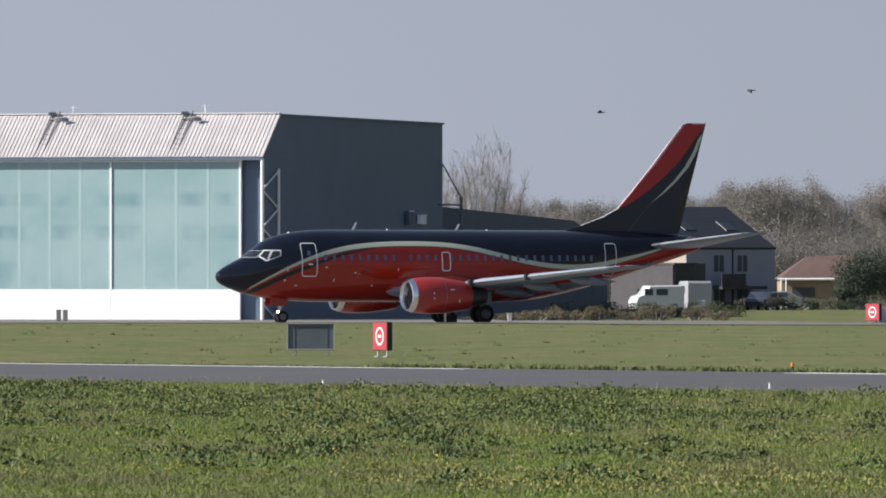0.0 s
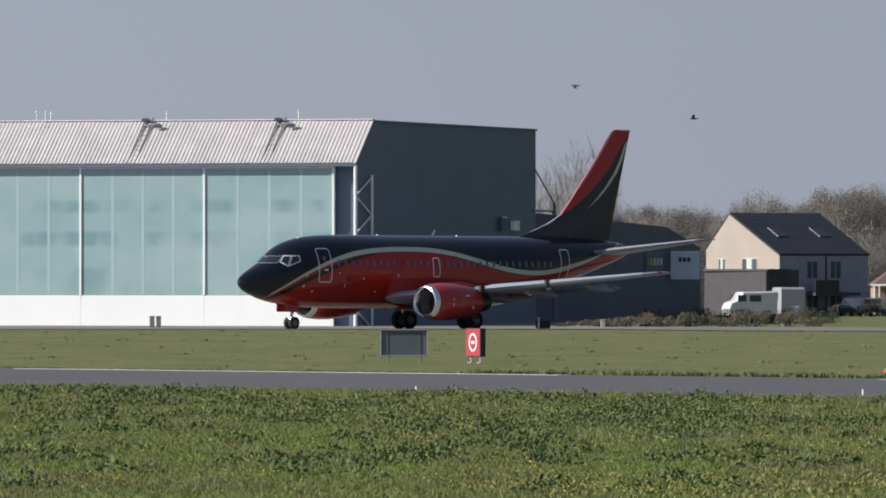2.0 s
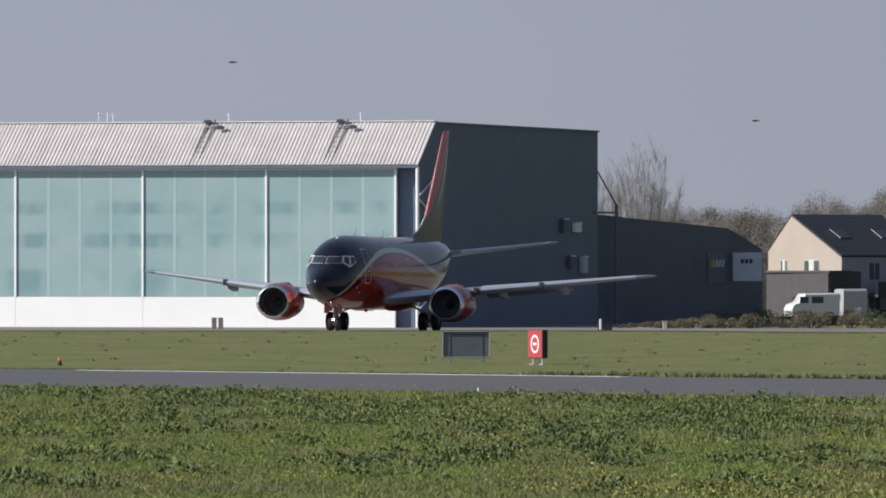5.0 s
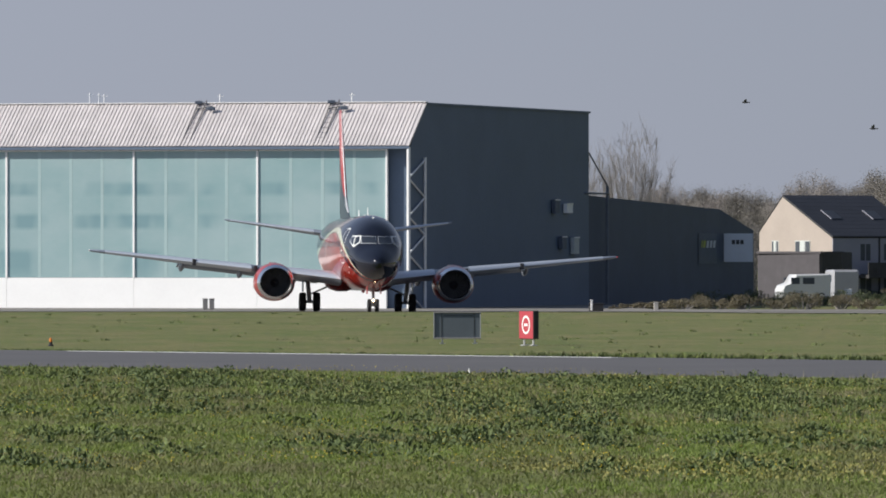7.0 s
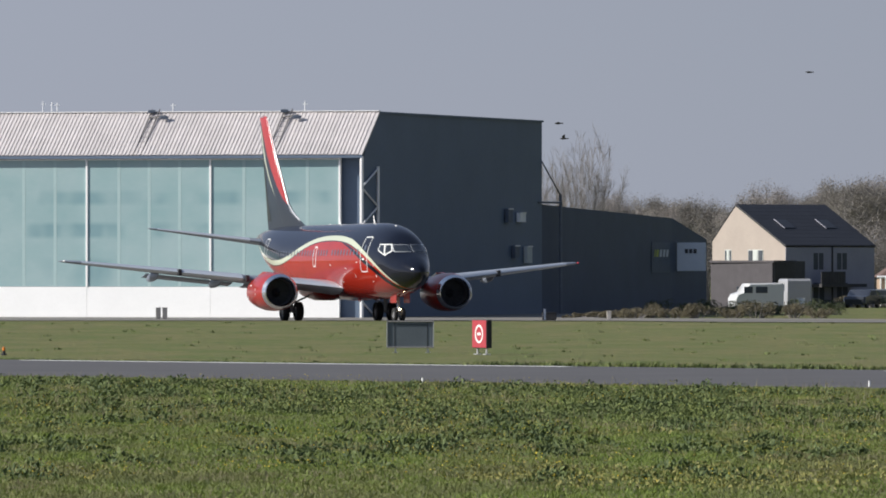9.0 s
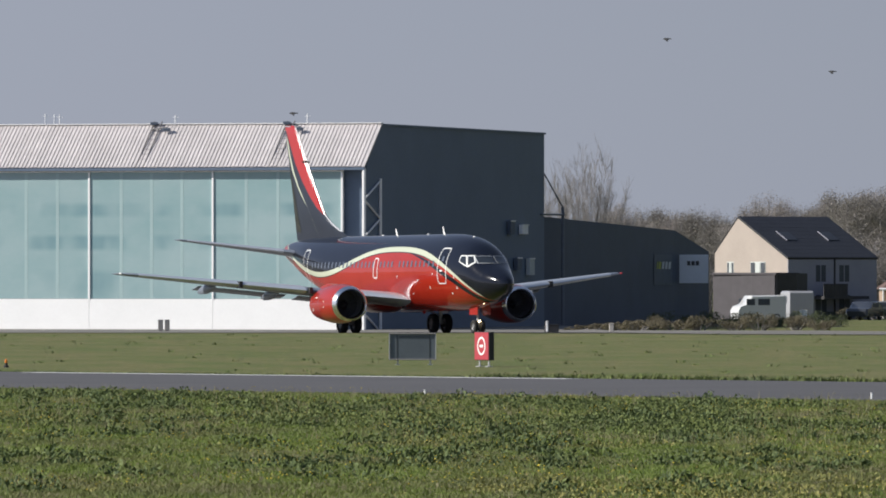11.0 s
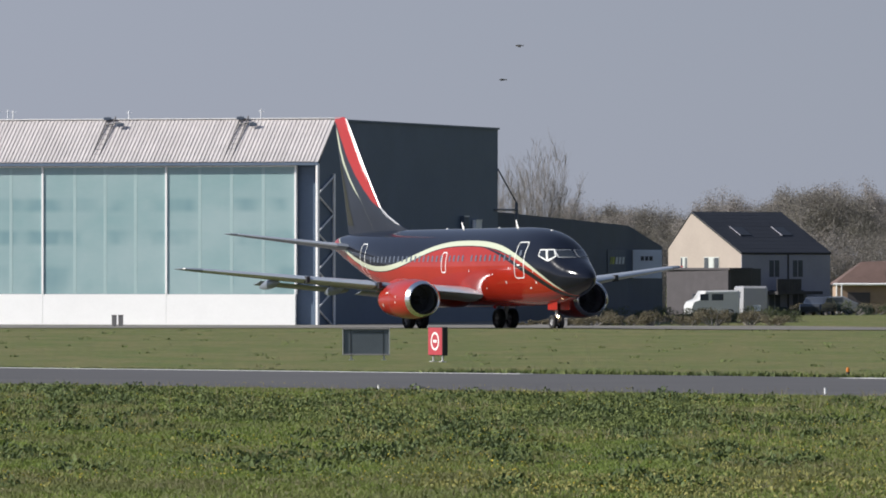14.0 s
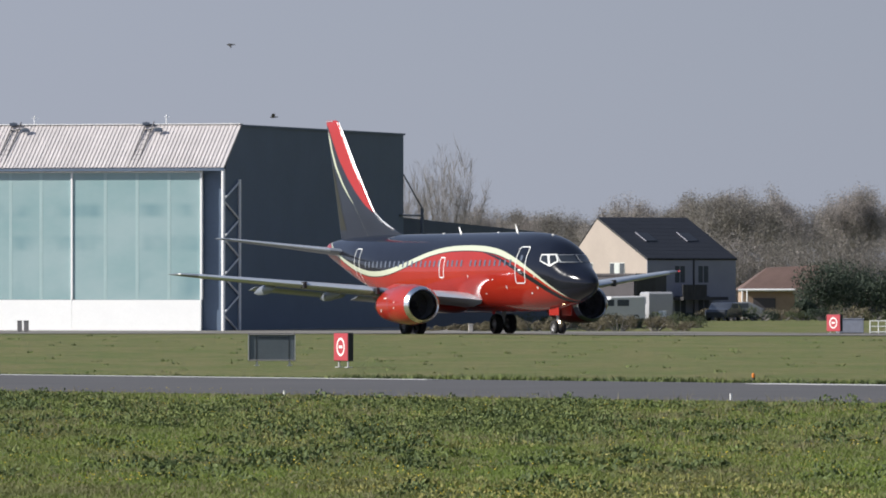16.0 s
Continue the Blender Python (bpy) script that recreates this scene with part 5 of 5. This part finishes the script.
part("seam", box(0.36, 1.36, -0.008, 0.0, 0.95, 0.97), BLACKP, t)

for dx, y in ((911, 259), (-661, 300)):
    t = thing("edge_marker", pose(dx * y / 16000, y, 0), "small orange runway edge lamp", "edge lamp", "runway edge lamps")
    part("base", lathe([(0.0, 0.09), (0.06, 0.09), (0.07, 0.05), (0.15, 0.05)], 12, "z", caps=True), BLACKP, t)
    part("lens", lathe([(0.15, 0.04), (0.19, 0.05), (0.26, 0.04), (0.28, 0.015)], 12, "z", caps=True), ORANGE, t)
for dx, y, h in ((871, 222, 0.16), (80, 231, 0.12)):
    t = thing("marker_post", pose(dx * y / 16000, y, 0), "short white marker post in the grass", "marker post")
    part("post", tube((0, 0, -0.02), (0, 0, h), 0.03), WHITE, t)
    part("cap", tube((0, 0, h), (0, 0, h + 0.02), 0.036), ALU, t)


STONEP = simple("chalky_paint", (0.5, 0.47, 0.43), 0.8, 0, 0.15, 3, 20)
CASEB = simple("blue_grey_case", (0.34, 0.36, 0.42), 0.5, 0, 0.15, 3, 20)


def case(at, w, d, h, mat, label, name="equipment_box"):
    t = thing(name, pose(*at), label, name.replace("_", " "))
    part("body", box(-w / 2, w / 2, -d / 2, d / 2, 0.05, h, 0.02), mat, t)
    part("lid", box(-w / 2 - 0.02, w / 2 + 0.02, -d / 2 - 0.02, d / 2 + 0.02, h, h + 0.05, 0.01), mat, t)
    part("plinth", box(-w / 2 + 0.04, w / 2 - 0.04, -d / 2 + 0.04, d / 2 - 0.04, -0.03, 0.06), BLACKP, t)
    return t


for k in (0, 1):
    case((-382 * 552 / 16000 - 0.2 + 0.4 * k, 552, land(552)), 0.3, 0.3, 0.66, CASEG, "small grey cabinet standing before the hangar door")
case((304 * 502 / 16000, 502, land(502)), 0.8, 0.5, 0.42, BLACKP, "low dark box on the grass edge")
case((296 * 500 / 16000, 500, land(500)), 0.12, 0.12, 0.6, WHITEW, "slim white marker box", "marker_box")
case((410 * 530 / 16000, 530, land(530)), 0.26, 0.25, 0.5, STONEP, "small white marker box", "marker_box")
case((1082 * 506 / 16000, 506, land(506)), 1.5, 0.8, 0.8, CASEB, "grey rounded equipment box beside a sign")
case((750 * 640 / 16000, 640, land(640)), 0.5, 0.3, 0.9, WHITEW, "white utility cabinet in the scrub")
t = thing("barrier", pose(1118 * 490 / 16000, 490, land(490)), "small white mesh barrier on the grass", "barrier")
for x in (0, 0.45, 0.9):
    part("upright", tube((x, 0, -0.02), (x, 0, 0.72), 0.025), WHITEW, t)
for z in (0.1, 0.4, 0.7):
    part("rail", tube((0, 0, z), (0.9, 0, z), 0.022), WHITEW, t)


# ---- grass and weeds, one object for each kind ----
def blades(name, label, pts, heights, widths, mat, rng, per=4, lean=0.5, category="grass"):
    n = len(pts)
    P = np.repeat(np.asarray(pts, float), per, axis=0)
    H = np.repeat(heights, per) * rng.uniform(0.6, 1.2, n * per)
    W = np.repeat(widths, per)
    P[:, :2] += rng.normal(size=(n * per, 2)) * (W * 1.6)[:, None]
    a = rng.uniform(0, 2 * math.pi, n * per)
    side = np.stack([np.cos(a), np.sin(a), 0 * a], 1) * (W / 2)[:, None]
    tip = rng.normal(size=(n * per, 3)) * (H * lean)[:, None]
    tip[:, 2] = H
    V = np.stack([P - side, P + side, P + tip], 1).reshape(-1, 3)
    me = bpy.data.meshes.new(name)
    me.from_pydata(V.tolist(), [], [(3 * i, 3 * i + 1, 3 * i + 2) for i in range(n * per)])
    me.materials.append(mat)
    return tagged(new(name, me), label, category, kind="stuff")


BLADE = leaf_material("grass_blades", (0.085, 0.14, 0.018), (0.205, 0.265, 0.045), (0.14, 0.145, 0.05), 0.35, through_light=0.15)
DRYB = leaf_material("dry_grass_blades", (0.15, 0.14, 0.07), (0.25, 0.22, 0.125))
WEED = leaf_material("weed_leaves", (0.055, 0.088, 0.017), (0.215, 0.255, 0.07), (0.055, 0.08, 0.024), 0.9)
DARKW = leaf_material("dark_weed_leaves", (0.035, 0.06, 0.016), (0.13, 0.17, 0.05))
PALEW = leaf_material("pale_weed_leaves", (0.13, 0.145, 0.03), (0.31, 0.285, 0.09))
TUFT = leaf_material("tuft_blades", (0.07, 0.11, 0.02), (0.13, 0.17, 0.04))
YELLOW = leaf_material("yellow_flowers", (0.35, 0.28, 0.02), (0.55, 0.42, 0.03))
rng = np.random.default_rng(11)


def scatter(n, y0, y1, power=1.0):
    """Points on the near field, in the strip that the tripod overlooks, short of the runway."""
    out = []
    while len(out) < n:
        m = n - len(out)
        y = y0 + (y1 - y0) * rng.random(m) ** power
        x = y * rng.uniform(-0.056, 0.078, m)
        edge = 281.4 - 26.2 * 0.68 - (x + 8.65 + 26.2 * 0.733) * 1.078
        for q in zip(x, y, edge):
            if q[1] < q[2] - 0.2:
                out.append((q[0], q[1], 0.0))
    return np.array(out)


def patchy(P, scale, seed):
    return np.array([noise.noise(Vector((x * scale, y * scale * 0.45, seed))) for x, y, _ in P])


P = scatter(95000, 112, 250)
blades("grass", "short green grass blades", P, rng.uniform(0.025, 0.085, len(P)), np.full(len(P), 0.018), BLADE, rng, 3, 0.6)
P = scatter(26000, 112, 250)
P = P[patchy(P, 0.35, 3.0) + np.clip((150 - P[:, 1]) / 70, -0.2, 0.1) > 0.14]
blades("dry_grass", "dry straw-coloured grass patches", P, rng.uniform(0.03, 0.08, len(P)), np.full(len(P), 0.016), DRYB, rng, 4, 0.7)


def runway_gap(P):
    """Metres from the near edge of the runway."""
    return -26.2 - ((P[:, 0] - R0.x) * RN.x + (P[:, 1] - R0.y) * RN.y)


def clumps(P, sizes, per, leaf, name, label, mat, flat=0.3):
    """Low domes of leaves, each plant with its own width and height."""
    n = np.maximum(6, (per * sizes ** 1.5).astype(int))
    C = np.repeat(P, n, axis=0)
    S = np.repeat(sizes, n)
    H = np.repeat(sizes * rng.uniform(0.6, 1.3, len(P)), n)
    u = rng.normal(size=(len(C), 2)) * 0.5
    r = np.clip(np.hypot(u[:, 0], u[:, 1]), 0, 1.3)
    C[:, 0] += u[:, 0] * S * 0.3
    C[:, 1] += u[:, 1] * S * 0.45
    C[:, 2] += 0.02 + H * 0.15 * np.clip(1.1 - r, 0.05, 1) * rng.random(len(C)) ** 0.5
    return tagged(leaves(C, leaf, rng, name, mat, flat=flat), label, "weeds", kind="stuff")


P = scatter(15000, 118, 248)
band = np.interp(P[:, 1], [118, 140, 165, 190, 230, 250], [-0.3, -0.2, 0.12, 0.2, 0.16, 0.0])
w = 1.1 * patchy(P, 0.1, 7.0) + 0.45 * patchy(P, 0.6, 1.0) + band + np.interp(P[:, 0] / P[:, 1], [-0.05, 0.0, 0.06], [0.08, 0.02, -0.1])
gap = runway_gap(P)
P, gap = P[(w > 0.42) & (gap > 2)], gap[(w > 0.42) & (gap > 2)]
clumps(P, np.clip(rng.lognormal(-0.25, 0.45, len(P)), 0.3, 2.2) * np.interp(gap, [2, 12], [0.4, 1.0]), 30, 0.032, "weeds", "low leafy dark green weeds in clumps", WEED, -0.6)
# single large dark plants
P = scatter(420, 125, 240)
P = P[(runway_gap(P) > 5) & (patchy(P, 0.25, 77.0) > -0.05)]
clumps(P, rng.uniform(1.0, 2.0, len(P)), 45, 0.04, "dark_weeds", "large dark green weeds standing apart", DARKW, -0.5)
# paler, yellowing plants between them
P = scatter(9000, 120, 246)
P = P[(patchy(P, 0.1, 51.0) + 0.4 * patchy(P, 0.6, 5.0) + np.interp(P[:, 1], [120, 150, 246], [-0.25, 0.0, 0.05]) > 0.2) & (runway_gap(P) > 2)]
clumps(P, np.clip(rng.lognormal(-0.5, 0.4, len(P)), 0.25, 1.5), 16, 0.026, "pale_weeds", "yellow-green and straw-coloured weeds in seed", PALEW, -0.8)
# thin dry stalks that stand above the rest, most of them by the runway
P = scatter(5200, 150, 250)
P = P[(patchy(P, 0.4, 31.0) > -0.05) & (runway_gap(P) > 0.6) & (runway_gap(P) < 45)]
blades("dry_stalks", "thin dry seed stalks above the weeds", P, rng.uniform(0.12, 0.26, len(P)), np.full(len(P), 0.012), DRYB, rng, 3, 0.35)
P = scatter(12000, 120, 235)
P = P[(patchy(P, 0.3, 21.0) + 0.4 * patchy(P, 1.2, 9.0)) > 0.1]
P[:, 2] = rng.uniform(0.08, 0.2, len(P))
tagged(leaves(P, 0.015, rng, "flowers", YELLOW, flat=0.6), "tiny yellow wild flowers in the weeds", "flowers", kind="stuff")

# a ragged lip of grass along the runway's far edge
k = rng.uniform(-30, 60, 2600)
w = rng.uniform(0.36, 1.0, 2600)
P = np.stack([R0.x + RW.x * k + RN.x * w, R0.y + RW.y * k + RN.y * w, 0 * k], 1)
hh = np.where(k > 16, rng.uniform(0.09, 0.2, 2600), rng.uniform(0.03, 0.08, 2600))
blades("verge_grass", "ragged grass lip along the runway edge", P, hh, np.full(2600, 0.05), WEED, rng, 5, 0.6)

# scattered darker tufts on the far turf
y = rng.uniform(262, 440, 170)
x = y * rng.uniform(-0.056, 0.078, 170)
d = (x - R0.x) * RN.x + (y - R0.y) * RN.y
P = np.stack([x, y, np.array([land(v) for v in y])], 1)[d > 1.0]
blades("tufts", "scattered darker tufts in the far turf", P, rng.uniform(0.04, 0.11, len(P)), np.full(len(P), 0.06), TUFT, rng, 8, 0.9)


# ---- what moves ----
# seconds, place of the nose wheel on the ground, heading
TAXI = [(0, 0.158, 498.96, 204.02), (0.5, -1.272, 497.29, 208.59), (1, -2.491, 495.70, 213.43), (1.5, -3.512, 494.16, 218.51), (2, -4.340, 492.67, 223.80), (2.5, -4.975, 491.23, 229.25), (3, -5.418, 489.81, 234.80), (3.5, -5.667, 488.42, 240.37), (4, -5.727, 487.05, 245.90), (4.5, -5.603, 485.69, 251.32), (5, -5.306, 484.34, 256.57), (5.5, -4.851, 482.99, 261.59), (6, -4.254, 481.63, 266.32), (6.5, -3.536, 480.27, 270.72), (7, -2.719, 478.90, 274.75), (7.5, -1.826, 477.52, 278.40), (8, -0.877, 476.12, 281.63), (8.5, 0.106, 474.72, 284.45), (9, 1.106, 473.29, 286.86), (9.5, 2.109, 471.86, 288.88), (10, 3.107, 470.41, 290.54), (10.5, 4.097, 468.96, 291.86), (11, 5.078, 467.49, 292.88), (11.5, 6.058, 466.02, 293.65), (12, 7.046, 464.56, 294.22), (12.5, 8.056, 463.10, 294.63), (13, 9.101, 461.64, 294.93), (13.5, 10.191, 460.21, 295.15), (14, 11.332, 458.80, 295.32), (14.5, 12.518, 457.42, 295.46), (15, 13.727, 456.08, 295.58), (15.5, 14.917, 454.79, 295.64), (16, 16.013, 453.55, 295.60)]

# birds: seconds, place beside the hangar corner and height above the eye, both in 16000ths of the distance
BIRDS = [(430, [(0, 570, 271), (7.1, 571, 270), (7.5, 566, 259), (8, 518, 241), (8.5, 435, 226), (9, 327, 219), (11.5, -243, 198), (12.5, -458, 200), (16, -1220, 205)]),
         (420, [(0, 836, 310), (1, 595, 319), (1.5, 479, 324), (3.5, 3, 357), (7, -830, 380), (16, -2970, 420)]),
         (410, [(0, 2460, 200), (11.5, -274, 301), (12.5, -512, 350), (16, -1340, 400)]),
         (440, [(0, 2570, 300), (12.5, 568, 381), (14.5, 247, 405), (16, -16, 410)]),
         (450, [(0, 3300, 420), (12.5, 653, 388), (14.5, 224, 315), (15, 174, 293), (16, 60, 280)]),
         (435, [(0, 2100, 300), (9, 768, 340), (12.5, 300, 500), (16, -300, 560)])]
BIRD = simple("bird_plumage", (0.05, 0.048, 0.046), 0.8, 0, 0.3, 8, 60)


def bird():
    """A small dark bird, facing along x, with two wings that beat."""
    t = thing("bird", pose(0, 0, 0), "small dark bird in flight above the airfield", "bird", "birds in the sky")
    part("body", lathe([(0.16, 0.01), (0.12, 0.03), (0.03, 0.05), (-0.08, 0.04), (-0.16, 0.02), (-0.24, 0.03)], 8, "x", caps=True), BIRD, t, smooth=True)
    wings = []
    for side in (1, -1):
        w = part("wing", loft([[(0.06, 0, 0), (-0.06, 0, 0), (-0.05, 0, 0.012), (0.05, 0, 0.014)], [(0.07, side * 0.14, 0.01), (-0.07, side * 0.14, 0.01), (-0.06, side * 0.14, 0.018), (0.05, side * 0.14, 0.02)], [(-0.02, side * 0.3, 0), (-0.07, side * 0.3, 0), (-0.07, side * 0.3, 0.005), (-0.02, side * 0.3, 0.006)]]), BIRD, t)
        wings.append((w, side))
    return t, wings


FLOCK = [(bird(), y, rows) for y, rows in BIRDS]


def motions():
    # the airliner rolls and turns, following the fall of the ground
    rows = []
    for t, x, y, a in TAXI:
        zn, zm = land(y), land(y - 11.02 * math.sin(radians(a)))
        lean = np.interp(t, [0, 2.5, 4, 6.5, 7.5, 9, 12, 16], [0, -0.1, -0.4, -0.8, -0.7, -0.2, 0.15, 0.3])
        rows.append((t, pose(x, y, zn, float(lean), -math.degrees(math.atan((zn - zm) / 11.02)), a)))
    walk(plane, rows)

    # wheels turn with the way that they roll
    ts = [k * 0.1 for k in range(161)]
    T = [r[0] for r in TAXI]
    X, Y, A = ([r[i] for r in TAXI] for i in (1, 2, 3))
    for w, at, r in WHEELS:
        spin, last, out = 0.0, None, []
        for t in ts:
            x, y, a = np.interp(t, T, X), np.interp(t, T, Y), radians(np.interp(t, T, A))
            p = Vector((x + at.x * math.cos(a) - at.y * math.sin(a), y + at.x * math.sin(a) + at.y * math.cos(a), 0))
            if last is not None:
                way = p - last
                sign = 1 if way.x * math.cos(a) + way.y * math.sin(a) > 0 else -1
                spin += sign * way.length / r
            last = p
            out.append((t, Matrix.Translation(at) @ Matrix.Rotation(spin, 4, "Y")))
        walk(w, out)

    for (t, wings), y, rows in FLOCK:
        out = []
        for i, (s, dx, dz) in enumerate(rows):
            out.append((s, pose(dx * y / 16000, y + 3 * math.sin(i), 3.06 + dz * y / 16000, 0, 0, 170 + 10 * (i % 2))))
        walk(t, out)
        for w, side in wings:
            walk(w, [(k * 0.125, pose(0, 0, 0.02, side * 34 * math.sin(k * 1.9 + y))) for k in range(129)])


motions()
